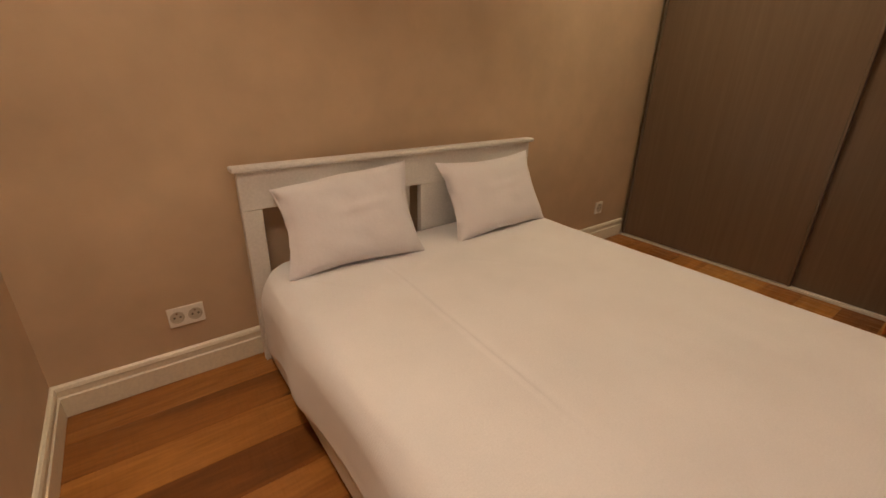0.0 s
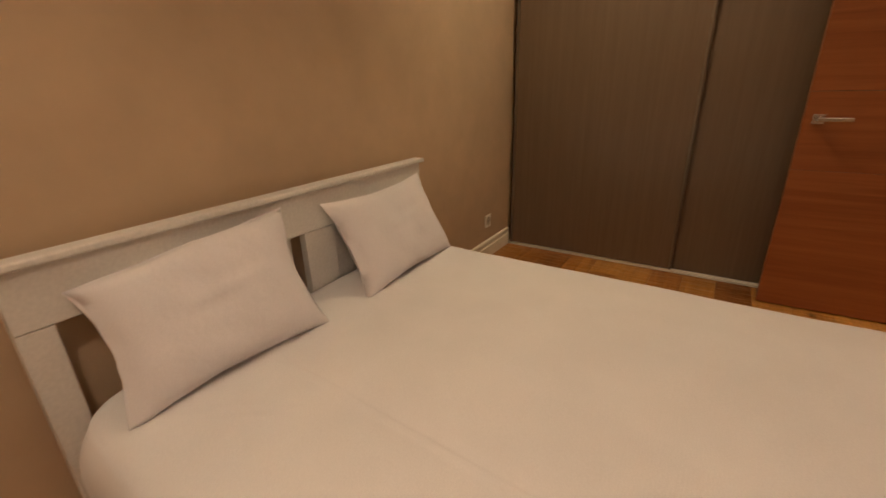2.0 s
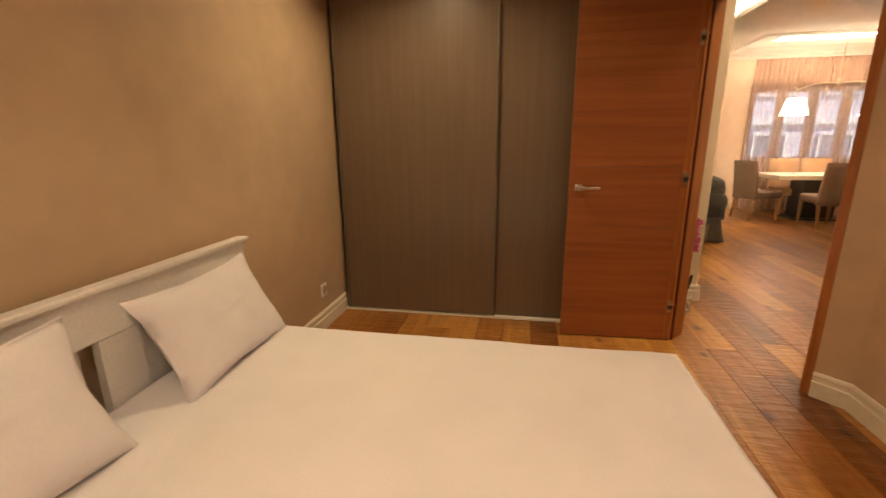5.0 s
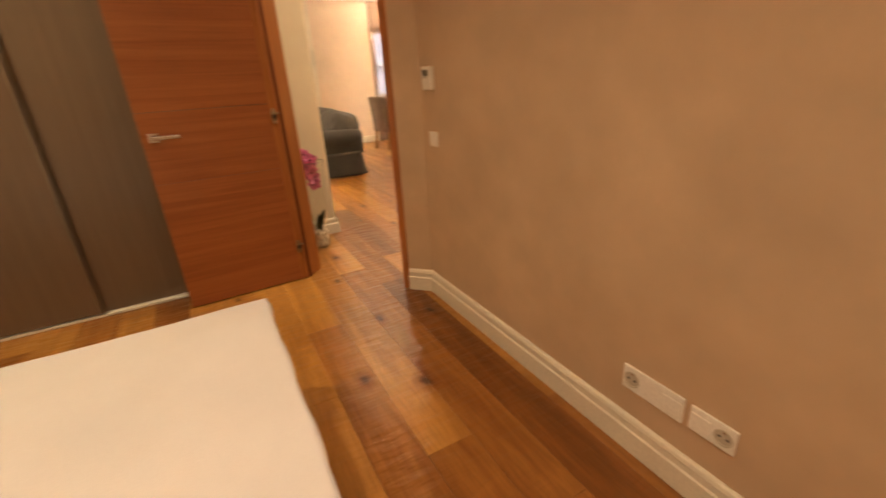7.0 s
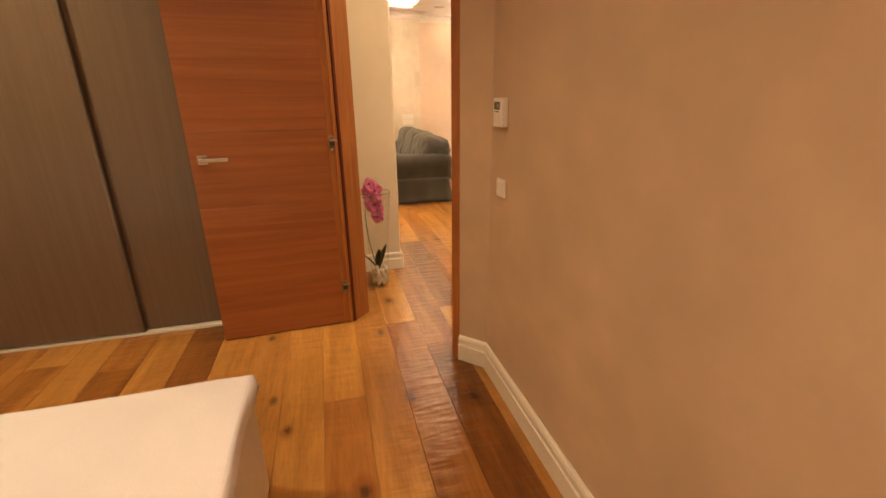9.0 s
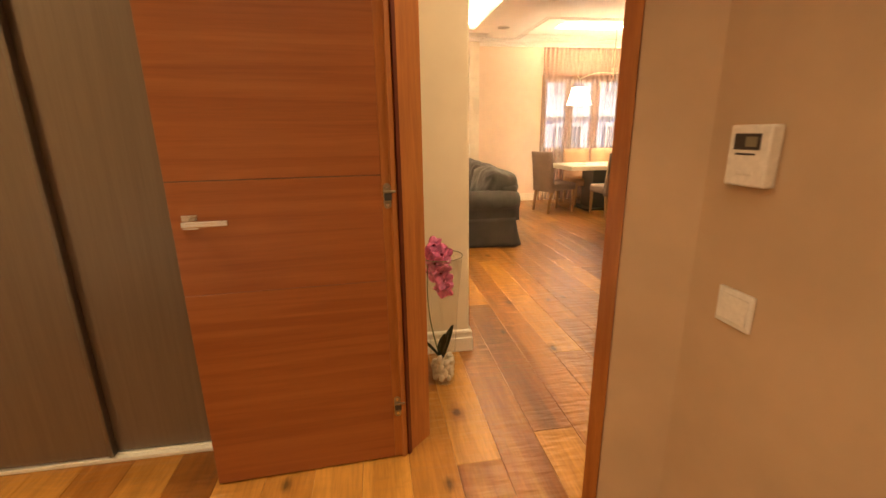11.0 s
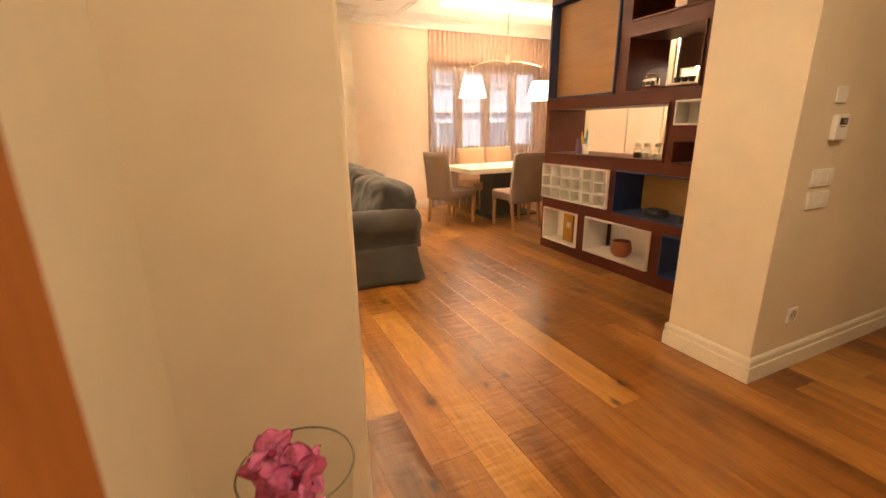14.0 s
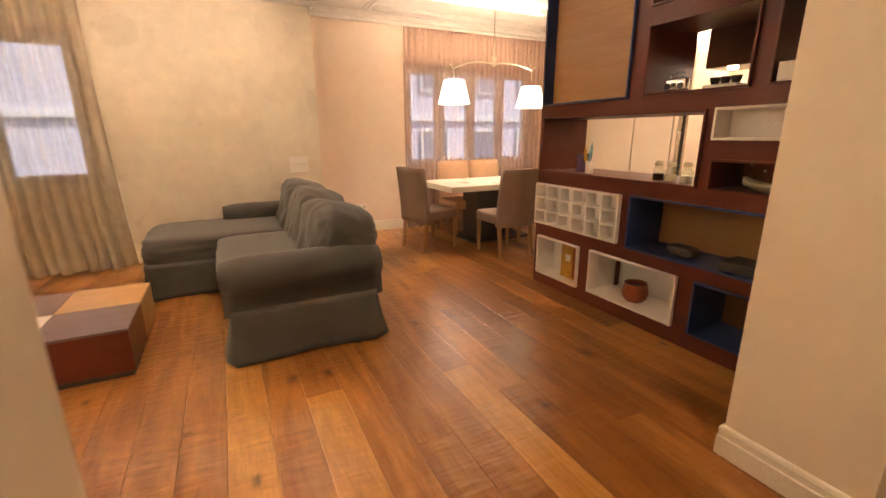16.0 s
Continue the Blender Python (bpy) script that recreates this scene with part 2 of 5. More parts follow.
M_WALL = plaster("cream_plaster", (0.75, 0.652, 0.478), 0.45, 0.12, 0.045)
M_SHIMMER = plaster("shimmering_plaster", (0.76, 0.69, 0.55), 0.30, 0.9, 0.09)
M_WALL_DINE = plaster("pink_cream_plaster", (0.77, 0.62, 0.48), 0.45, 0.14, 0.045)
M_WALL_BED = plaster("tan_plaster", (0.58, 0.425, 0.28), 0.5, 0.2, 0.095)
M_CEIL = mat("ceiling_paint", (0.86, 0.82, 0.75), 0.8, var=0.03, bump=0.02)
M_BASE = mat("baseboard_paint", (0.78, 0.72, 0.58), 0.4, var=0.04, scale=4, bump=0.02)
M_FLOOR, M_FLOOR_PALE, M_FLOOR_DARK = [wood(f"oak_floor_{n}", a, b, 0.29, along=(0.8, 7, 7), scale=1.3, per_piece=0.16, knots=True, bump=0.03) for n, a, b in (
    ("mid", (0.39, 0.162, 0.037), (0.245, 0.089, 0.018)), ("pale", (0.50, 0.238, 0.058), (0.37, 0.162, 0.036)), ("dark", (0.27, 0.100, 0.021), (0.165, 0.057, 0.011)))]
M_FLOORGAP = mat("floor_gap", (0.12, 0.055, 0.020), 0.8)
M_DOOR = wood("door_veneer", (0.37, 0.123, 0.036), (0.280, 0.084, 0.023), 0.40, along=(0.7, 0.7, 22), scale=1.1, bump=0.03, coat=0.08)
M_JAMB = wood("jamb_veneer", (0.45, 0.17, 0.045), (0.33, 0.11, 0.03), 0.35, along=(30, 30, 2), scale=1.2, bump=0.04, coat=0.2)
M_WENGE = wood("wardrobe_laminate", (0.175, 0.121, 0.082), (0.150, 0.103, 0.069), 0.40, along=(40, 40, 0.8), scale=1.0, bump=0.02, coat=0.45)
M_MAHOG = mat("dark_mahogany", (0.112, 0.025, 0.012), 0.38, var=0.12, scale=1.5, grain=0.05, grain_scale=6.0, bump=0.0, stretch=(0.6, 4, 4), spec=0.3)
M_OAKBACK = wood("oak_back_panel", (0.38, 0.195, 0.062), (0.33, 0.16, 0.050), 0.45, along=(1.0, 10, 10), scale=1.4, bump=0.04)
M_BLUE = mat("blue_lacquer", (0.018, 0.042, 0.145), 0.35, var=0.08, bump=0.01)
M_WHITE = mat("white_lacquer", (0.80, 0.77, 0.70), 0.35, var=0.03, bump=0.01)
M_BEDWOOD = mat("white_bed_paint", (0.72, 0.70, 0.66), 0.4, var=0.05, scale=5, bump=0.03)
M_SHEET = mat("bed_cotton", (0.78, 0.763, 0.765), 0.85, var=0.04, scale=3, grain=0.03, grain_scale=240, bump=0.08, bump_scale=300, sheen=0.2)
# the bedspread's woven ribs
nt = M_SHEET.node_tree
wv, wb = nt.nodes.new("ShaderNodeTexWave"), nt.nodes.new("ShaderNodeBump")
wv.bands_direction = "Y"
wv.inputs["Scale"].default_value, wv.inputs["Distortion"].default_value, wv.inputs["Detail Scale"].default_value = 34.0, 0.6, 2.0
wb.inputs["Strength"].default_value, wb.inputs["Distance"].default_value = 0.12, 0.002
nt.links.new(next(x for x in nt.nodes if x.type == "TEX_COORD").outputs["Object"], wv.inputs["Vector"])
nt.links.new(wv.outputs["Fac"], wb.inputs["Height"])
nt.links.new(next(x for x in nt.nodes if x.type == "BUMP" and x != wb).outputs[0], wb.inputs["Normal"])
nt.links.new(wb.outputs[0], nt.nodes["Principled BSDF"].inputs["Normal"])
M_PILLOW = mat("pillow_cotton", (0.78, 0.75, 0.77), 0.85, var=0.03, scale=5, grain=0.03, grain_scale=240, bump=0.1, bump_scale=40, sheen=0.2)
M_SOFA = mat("grey_sofa_cloth", (0.066, 0.061, 0.053), 0.9, var=0.16, scale=5, grain=0.12, grain_scale=300, bump=0.10, bump_scale=240, sheen=0.15)
M_CHAIR = mat("taupe_chair_cloth", (0.25, 0.170, 0.125), 0.85, var=0.08, scale=6, grain=0.1, grain_scale=300, bump=0.15, bump_scale=300)
M_CHAIRT = mat("tan_chair_cloth", (0.42, 0.25, 0.14), 0.85, var=0.08, scale=6, grain=0.1, grain_scale=300, bump=0.15, bump_scale=300)
M_LEG = wood("birch_leg", (0.42, 0.25, 0.12), (0.32, 0.18, 0.08), 0.45, along=(20, 20, 2), scale=2)
M_TABLE = mat("table_top_paint", (0.78, 0.74, 0.64), 0.3, var=0.03, bump=0.01)
M_BLACK = mat("black_lacquer", (0.02, 0.017, 0.016), 0.4, var=0.1, bump=0.02)
M_PLASTIC = mat("cream_plastic", (0.86, 0.83, 0.75), 0.35, var=0.02, bump=0.0)
M_DARKPL = mat("dark_plastic", (0.05, 0.045, 0.04), 0.4, var=0.05, bump=0.0)
M_STEEL = mat("brushed_steel", (0.74, 0.72, 0.69), 0.24, metal=1.0, var=0.05, bump=0.02)
M_BRASS = mat("dull_nickel", (0.42, 0.38, 0.28), 0.38, metal=1.0, var=0.12, bump=0.03)
M_CABINET = mat("cream_cabinet_lacquer", (0.80, 0.72, 0.62), 0.25, var=0.03, scale=2, bump=0.0)
M_GLOSSBROWN = mat("glossy_brown_cabinet", (0.17, 0.095, 0.065), 0.12, var=0.08, bump=0.0)
M_PROFILE = mat("bronze_edge_profile", (0.24, 0.21, 0.18), 0.35, metal=0.8, var=0.04, bump=0.0)
M_GLASS = glass("clear_glass", (0.96, 0.97, 0.95))
M_PANE = glass("window_glass", (0.95, 0.97, 0.98))
M_FRAME = mat("window_frame_paint", (0.30, 0.19, 0.10), 0.45, var=0.08)
M_FRAMEW = mat("white_window_frame", (0.72, 0.70, 0.66), 0.45, var=0.04)
M_SHEER = sheer("taupe_sheer", (0.54, 0.37, 0.30), 0.48)
M_SHEER2 = sheer("olive_sheer", (0.52, 0.42, 0.30), 0.45)
M_LED = glow("cove_light", (1.0, 0.78, 0.56), 36.0)
M_LEDK = glow("kitchen_cove_light", (1.0, 0.79, 0.58), 31.0)
M_SHADE = glow("lit_white_shade", (1.0, 0.86, 0.66), 1.8)
M_BULB = glow("bulb_glow", (1.0, 0.79, 0.57), 300.0)
M_SPOT = glow("spot_glow", (1.0, 0.84, 0.64), 30.0)
M_SOCK = mat("socket_insert_plastic", (0.55, 0.50, 0.40), 0.4, var=0.03, bump=0.0)
M_LCD = mat("display_segment", (0.25, 0.24, 0.16), 0.3, bump=0.0)
M_VASE = glass("vase_glass", (0.992, 0.994, 0.988), rough=0.01)
M_RIM = mat("glass_rim", (0.22, 0.20, 0.13), 0.1, var=0.1, bump=0.0)
M_LIP = mat("dark_pink_lip", (0.30, 0.015, 0.07), 0.5, var=0.2, bump=0.05)
M_COFFEE = mat("ground_coffee", (0.05, 0.022, 0.012), 0.9, var=0.2, scale=60, bump=0.1)
M_YELLOW = mat("yellow_feather", (0.62, 0.36, 0.05), 0.6, var=0.2, scale=18, bump=0.05)
M_PURPLE = mat("purple_cover", (0.10, 0.05, 0.11), 0.5, bump=0.02)
M_REDGLASS = mat("dark_red_glass", (0.10, 0.012, 0.015), 0.1, var=0.1, bump=0.0)
M_GRILLE = mat("grille_grey", (0.48, 0.44, 0.38), 0.7, var=0.05, grain=0.2, grain_scale=500, bump=0.2, bump_scale=500)
M_FACADE = mat("pale_render_facade", (0.70, 0.64, 0.68), 0.9, var=0.08, scale=0.8, bump=0.1)
M_WINDARK = mat("far_window_glass", (0.22, 0.24, 0.28), 0.25, var=0.2, bump=0.0)
M_RED = wood("red_lacquered_wood", (0.15, 0.028, 0.013), (0.12, 0.021, 0.010), 0.35, along=(8, 1.5, 8), scale=1.2, bump=0.03, coat=0.2)
M_TILE_OAK = wood("pale_oak_panel", (0.50, 0.30, 0.12), (0.44, 0.25, 0.095), 0.4, along=(8, 1.5, 8), scale=1.2, bump=0.03)
M_TILE_GREY = wood("grey_brown_panel", (0.17, 0.112, 0.105), (0.145, 0.094, 0.088), 0.4, along=(8, 1.5, 8), scale=1.2, bump=0.03)
M_TILE_WHITE = mat("white_panel", (0.75, 0.70, 0.62), 0.4, var=0.04)
M_COPPER = mat("hammered_copper_pot", (0.30, 0.085, 0.035), 0.4, metal=0.5, var=0.2, scale=20, bump=0.1)
M_GOLD = mat("amber_label", (0.52, 0.27, 0.03), 0.4, var=0.2, scale=20, bump=0.02)
M_CERAMIC = mat("cream_ceramic", (0.74, 0.66, 0.50), 0.25, var=0.03, bump=0.01)
M_PINK = mat("pink_petal", (0.93, 0.31, 0.56), 0.6, var=0.35, scale=28, grain=0.15, grain_scale=120, bump=0.1)
M_STEM = mat("green_stem", (0.13, 0.16, 0.04), 0.55, var=0.2, bump=0.05)
M_LEAF = mat("dark_leaf", (0.035, 0.05, 0.022), 0.5, var=0.3, scale=15, bump=0.08)
M_PEBBLE = mat("white_pebble", (0.74, 0.66, 0.52), 0.55, var=0.15, scale=18, bump=0.1)
M_GROUND = mat("asphalt", (0.05, 0.05, 0.05), 0.9)
M_FEATHER = mat("painted_feather", (0.20, 0.42, 0.46), 0.6, var=0.5, scale=18, bump=0.05)

# ---- building helpers ----


def box(bm, x0, x1, y0, y1, z0, z1, r=0.0, seg=2):
    v = [bm.verts.new((x, y, z)) for z in (z0, z1) for y in (y0, y1) for x in (x0, x1)]
    f = [bm.faces.new([v[i] for i in q]) for q in ((0, 2, 3, 1), (4, 5, 7, 6), (0, 1, 5, 4), (2, 6, 7, 3), (0, 4, 6, 2), (1, 3, 7, 5))]
    if r:
        es = list({e for q in f for e in q.edges})
        bmesh.ops.bevel(bm, geom=es, offset=r, segments=seg, profile=0.5, affect="EDGES")
    return bm


def prism(bm, pts, z0, z1):
    """An upright block on a plan of points that run anticlockwise."""
    lo = [bm.verts.new((x, y, z0)) for x, y in pts]
    hi = [bm.verts.new((x, y, z1)) for x, y in pts]
    bm.faces.new(lo[::-1])
    bm.faces.new(hi)
    for i in range(len(pts)):
        j = (i + 1) % len(pts)
        bm.faces.new((lo[i], lo[j], hi[j], hi[i]))
    return bm


def lathe(bm, profile, seg=24, at=(0, 0, 0), close=False):
    """Turns a profile of (radius, height) round the upright axis."""
    rings = []
    for r, z in profile:
        if r < 1e-6:
            rings.append([bm.verts.new((at[0], at[1], at[2] + z))])
        else:
            rings.append([bm.verts.new((at[0] + r * math.cos(2 * math.pi * k / seg), at[1] + r * math.sin(2 * math.pi * k / seg), at[2] + z)) for k in range(seg)])
    for a, b in zip(rings, rings[1:]):
        for k in range(seg):
            q = [a[k % len(a)], a[(k + 1) % len(a)], b[(k + 1) % len(b)], b[k % len(b)]]
            q = list(dict.fromkeys(q))
            if len(q) > 2:
                bm.faces.new(q)
    return bm


def tube(bm, pts, r, seg=10, ends=True):
    """A round bar along points; r is one radius or one a point."""
    pts = [Vector(p) for p in pts]
    rs = r if isinstance(r, (list, tuple)) else [r] * len(pts)
    rings = []
    for i, p in enumerate(pts):
        d = (pts[min(i + 1, len(pts) - 1)] - pts[max(i - 1, 0)]).normalized()
        u = d.orthogonal().normalized() if abs(d.z) > 0.9 else d.cross(Vector((0, 0, 1))).normalized()
        w = d.cross(u)
        rings.append([bm.verts.new(p + rs[i] * (math.cos(2 * math.pi * k / seg) * u + math.sin(2 * math.pi * k / seg) * w)) for k in range(seg)])
    for a, b in zip(rings, rings[1:]):
        for k in range(seg):
            bm.faces.new((a[k], a[(k + 1) % seg], b[(k + 1) % seg], b[k]))
    if ends:
        bm.faces.new(rings[0][::-1])
        bm.faces.new(rings[-1])
    return bm


def blob(bm, at, size, n=10, k=4.0, wob=0.0, wob_scale=3.0, pinch=0.0, seed=0.0, turn=None):
    """A soft cushion-like body: a cube grid drawn towards a rounded box, with uneven swelling. pinch draws the corners of the x-z
    outline out and thins the rim."""
    start = len(bm.verts)
    cache = {}

    def vert(p):
        key = tuple(round(c, 5) for c in p)
        if key not in cache:
            x, y, z = p
            d = (abs(x) ** k + abs(y) ** k + abs(z) ** k) ** (1 / k)
            q = Vector((x / d, y / d, z / d))
            if pinch:
                edge = max(abs(x), abs(z))
                corner = abs(x) * abs(z)
                q = Vector((x * (1 - pinch * (1 - z * z) * 0.5), y, z * (1 - pinch * (1 - x * x) * 0.5)))
                thick = max(0.04, ((1 - x ** 4) * (1 - z ** 4)) ** 0.55)
                q.y = (0.9 if y > 0 else -0.9) * thick * (abs(y) if edge >= 0.999 else 1.0)
            if wob:
                q *= 1 + wob * noise.noise(Vector(p) * wob_scale + Vector((seed, seed * 1.7, 3.1)))
            q = Vector((q.x * size[0] / 2, q.y * size[1] / 2, q.z * size[2] / 2))
            if turn is not None:
                q = turn @ q
            cache[key] = bm.verts.new(q + Vector(at))
        return cache[key]

    for axis in range(3):
        for side in (-1, 1):
            for i in range(n):
                for j in range(n):
                    c = []
                    for a, b in ((0, 0), (1, 0), (1, 1), (0, 1)):
                        p = [0, 0, 0]
                        p[axis], p[(axis + 1) % 3], p[(axis + 2) % 3] = side, -1 + 2 * (i + a) / n, -1 + 2 * (j + b) / n
                        c.append(vert(p))
                    bm.faces.new(c if side > 0 else c[::-1])
    return bm


def mesh_of(name, bm, material, smooth=False):
    bm.normal_update()
    me = bpy.data.meshes.new(name)
    if smooth:
        for f in bm.faces:
            f.smooth = True
    bm.to_mesh(me)
    bm.free()
    me.materials.append(material)
    return me


def part(name, bm, material, parent=None, label="", smooth=False, m=None):
    """Links a bmesh as one mesh object under a thing or under a part."""
    ob = new(name, mesh_of(name, bm, material, smooth))
    if parent is not None:
        ob.parent = parent
    if m is not None:
        ob.matrix_local = m
    return tagged(ob, label)


def thing(name, label, category, m=None, group=""):
    ob = tagged(new(name), label, category, group)
    ob.empty_display_size = 0.1
    if m is not None:
        ob.matrix_world = m
    return ob


def single(name, bm, material, label, category, m=None, smooth=False, group=""):
    ob = new(name, mesh_of(name, bm, material, smooth))
    if m is not None:
        ob.matrix_world = m
    return tagged(ob, label, category, group)


def structure(name, bm, material, label, category):
    return tagged(new(name, mesh_of(name, bm, material)), label, category, kind="structure")


B = bmesh.new

# ---- the plan ----
H = 2.91                                   # ceiling of the living room and hall
HB = 2.72                                  # ceiling of the bedroom
D, N = Vector((0.726, 0.687)), Vector((0.687, -0.726))   # along and out of the slanted doorway wall
P1, P2 = Vector((2.45, -0.905)), Vector((3.345, -0.058))
T = 0.167


def diag(s, out=0.0):
    p = P1 + D * s + N * out
    return (p.x, p.y)


S0, S1 = 0.163, 1.0                        # the doorway's rough opening along the slanted wall

structure("wall_west", box(B(), -0.53, -0.41, -1.03, 2.36, -0.05, H), M_WALL_BED, "tan trowelled plaster wall", "wall")
structure("wall_north", box(B(), -0.41, 4.0, 2.235, 2.36, -0.05, H), M_WALL_BED, "tan trowelled plaster wall behind the bed", "wall")
structure("wall_south", prism(B(), [(-0.41, -1.026), (2.562, -1.026), (2.45, -0.905), (-0.41, -0.905)], -0.05, H), M_WALL_BED, "tan trowelled plaster wall", "wall")
structure("wall_slanted", prism(prism(B(), [diag(0.0), diag(0.0, T), diag(S0, T), diag(S0)], -0.05, H), [diag(S0), diag(S0, T), diag(S1, T), diag(S1)], 2.25, H),
          M_WALL_BED, "slanted plaster wall with the bedroom doorway", "wall")
structure("wall_niche", prism(B(), [diag(S1), diag(S1, T), (3.365, -0.268), (4.01, -0.268), (4.01, -0.06), (3.345, -0.06)], -0.05, H), M_WALL, "cream plaster wall of the small niche", "wall")
structure("wall_living_west", box(B(), 4.01, 4.485, -0.722, 3.0, -0.05, H + 0.03, 0.014, 3), M_WALL, "cream plaster wall end between door niche and living room", "wall")
structure("wall_column", box(B(), 4.105, 4.59, -6.72, -2.80, -0.05, H), M_WALL, "cream plaster wall end beside the shelf", "wall")
structure("wall_hall_west", box(B(), 0.88, 1.0, -6.12, -1.026, -0.05, H), M_WALL, "cream plaster wall", "wall")
structure("wall_hall_south", box(B(), 1.0, 4.59, -6.12, -6.0, -0.05, H), M_WALL, "cream plaster wall", "wall")
structure("wall_kitchen_end", box(B(), 6.862, 7.15, -4.16, -4.042, -0.05, H), M_WALL, "cream plaster wall beside the shelf", "wall")
structure("wall_kitchen_east", box(B(), 7.15, 7.27, -6.72, -4.042, -0.05, H), M_WALL, "cream plaster wall between kitchen and dining place", "wall")
structure("wall_kitchen_south", box(B(), 4.59, 7.15, -6.72, -6.6, -0.05, H), M_WALL, "cream plaster kitchen wall", "wall")
structure("ceiling_kitchen", box(B(), 4.59, 7.15, -6.6, -4.042, 2.62, 2.68), M_CEIL, "white painted lowered kitchen ceiling", "ceiling")
structure("wall_dining_south", box(B(), 7.27, 9.90, -6.12, -6.0, -0.05, H), M_WALL_DINE, "cream plaster wall", "wall")


def wall_hole(x0, x1, y0, y1, h, hy0, hy1, hz0, hz1):
    """A wall across x with one opening, as a single closed body."""
    bm = B()
    rings = {}
    for x in (x0, x1):
        rings[x] = ([bm.verts.new((x, y, z)) for y, z in ((y0, -0.05), (y1, -0.05), (y1, h), (y0, h))],
                    [bm.verts.new((x, y, z)) for y, z in ((hy0, hz0), (hy1, hz0), (hy1, hz1), (hy0, hz1))])
    for k in range(4):
        n = (k + 1) % 4
        for x in (x0, x1):
            o, i = rings[x]
            bm.faces.new((o[k], o[n], i[n], i[k]))
        for c in (0, 1):
            a, b = rings[x0][c], rings[x1][c]
            bm.faces.new((a[k], a[n], b[n], b[k]))
    bmesh.ops.recalc_face_normals(bm, faces=bm.faces)
    return bm


DW = (-5.64, -3.38, 0.88, 2.34)            # dining window: y, y, sill, head
LW = (0.17, 1.75, 0.86, 2.36)              # living room window
structure("wall_dining_east", wall_hole(9.70, 9.90, -6.0, -2.08, H, *DW), M_WALL_DINE, "cream plaster wall with the dining window", "wall")
structure("wall_living_east", wall_hole(9.30, 9.90, -2.08, 3.0, H, *LW), M_SHIMMER, "shimmering cream plaster wall with the living room window", "wall")
structure("wall_living_north", box(B(), 4.01, 9.90, 3.0, 3.12, -0.05, H), M_WALL, "cream plaster wall", "wall")

# ceilings, with two lit trays
LT = (5.0, 8.85, -1.88, 2.4)
DT = (8.15, 9.46, -5.62, -2.86)
bm = B()
for x0, x1, y0, y1 in ((-0.53, 5.0, -6.12, 3.12), (5.0, 9.90, 2.4, 3.12), (8.85, 9.90, -1.88, 2.4), (5.0, 9.90, -2.86, -1.88),
                       (5.0, 8.15, -6.12, -2.86), (9.46, 9.90, -6.12, -2.86), (8.15, 9.46, -6.12, -5.62)):
    box(bm, x0, x1, y0, y1, H, H + 0.05)
for x0, x1, y0, y1 in (LT, DT):
    a = 0.16
    box(bm, x0 - a, x1 + a, y0 - a, y1 + a, H + 0.24, H + 0.28)
    box(bm, x0 - a - 0.04, x0 - a, y0 - a, y1 + a, H + 0.05, H + 0.24)
    box(bm, x1 + a, x1 + a + 0.04, y0 - a, y1 + a, H + 0.05, H + 0.24)
    box(bm, x0 - a, x1 + a, y0 - a - 0.04, y0 - a, H + 0.05, H + 0.24)
    box(bm, x0 - a, x1 + a, y1 + a, y1 + a + 0.04, H + 0.05, H + 0.24)
# the dining tray is a shallow step with a narrower lit slot in it
x0, x1, y0, y1 = 8.52, 9.02, -5.25, -3.27
for q in ((DT[0] - 0.1, x0, DT[2] - 0.1, DT[3] + 0.1), (x1, DT[1] + 0.1, DT[2] - 0.1, DT[3] + 0.1), (x0, x1, DT[2] - 0.1, y0), (x0, x1, y1, DT[3] + 0.1)):
    box(bm, *q, H + 0.052, H + 0.085)
structure("ceiling_living", bm, M_CEIL, "white painted ceiling with two recessed light trays", "ceiling")
structure("ceiling_bedroom", prism(B(), [(-0.41, -0.905), tuple(P1), tuple(P2), (3.345, 2.235), (-0.41, 2.235)], HB, HB + 0.07), M_CEIL, "white painted ceiling", "ceiling")


def tray_trim(x0, x1, y0, y1):
    """Stepped moulding round a tray's opening."""
    bm = B()
    for a, z0, z1 in ((0.05, H - 0.022, H - 0.002), (0.09, H - 0.012, H - 0.003)):
        box(bm, x0 - a, x0, y0 - a, y1 + a, z0, z1)
        box(bm, x1, x1 + a, y0 - a, y1 + a, z0, z1)
        box(bm, x0, x1, y0 - a, y0, z0, z1)
        box(bm, x0, x1, y1, y1 + a, z0, z1)
    return bm


structure("trim_tray_dining", tray_trim(*DT), M_CEIL, "white stepped moulding round the ceiling tray", "moulding")
structure("trim_tray_living", tray_trim(*LT), M_CEIL, "white stepped moulding round the ceiling tray", "moulding")

for (x0, x1, y0, y1), dz in ((LT, 0.0), ((8.52, 9.02, -5.25, -3.27), 0.035)):
    strip = thing("cove_light", "warm white light strip hidden in the ceiling tray", "light strip", group="cove lights")
    a = 0.10
    for q in ((x0 - a, x0 - a + 0.03, y0, y1), (x1 + a - 0.03, x1 + a, y0, y1), (x0, x1, y0 - a, y0 - a + 0.03), (x0, x1, y1 + a - 0.03, y1 + a)):
        part("strip", box(B(), *q, H + 0.075 + dz, H + 0.095 + dz), M_LED, strip)
        part("channel", box(B(), *q, H + 0.051 + dz, H + 0.075 + dz), M_STEEL, strip)

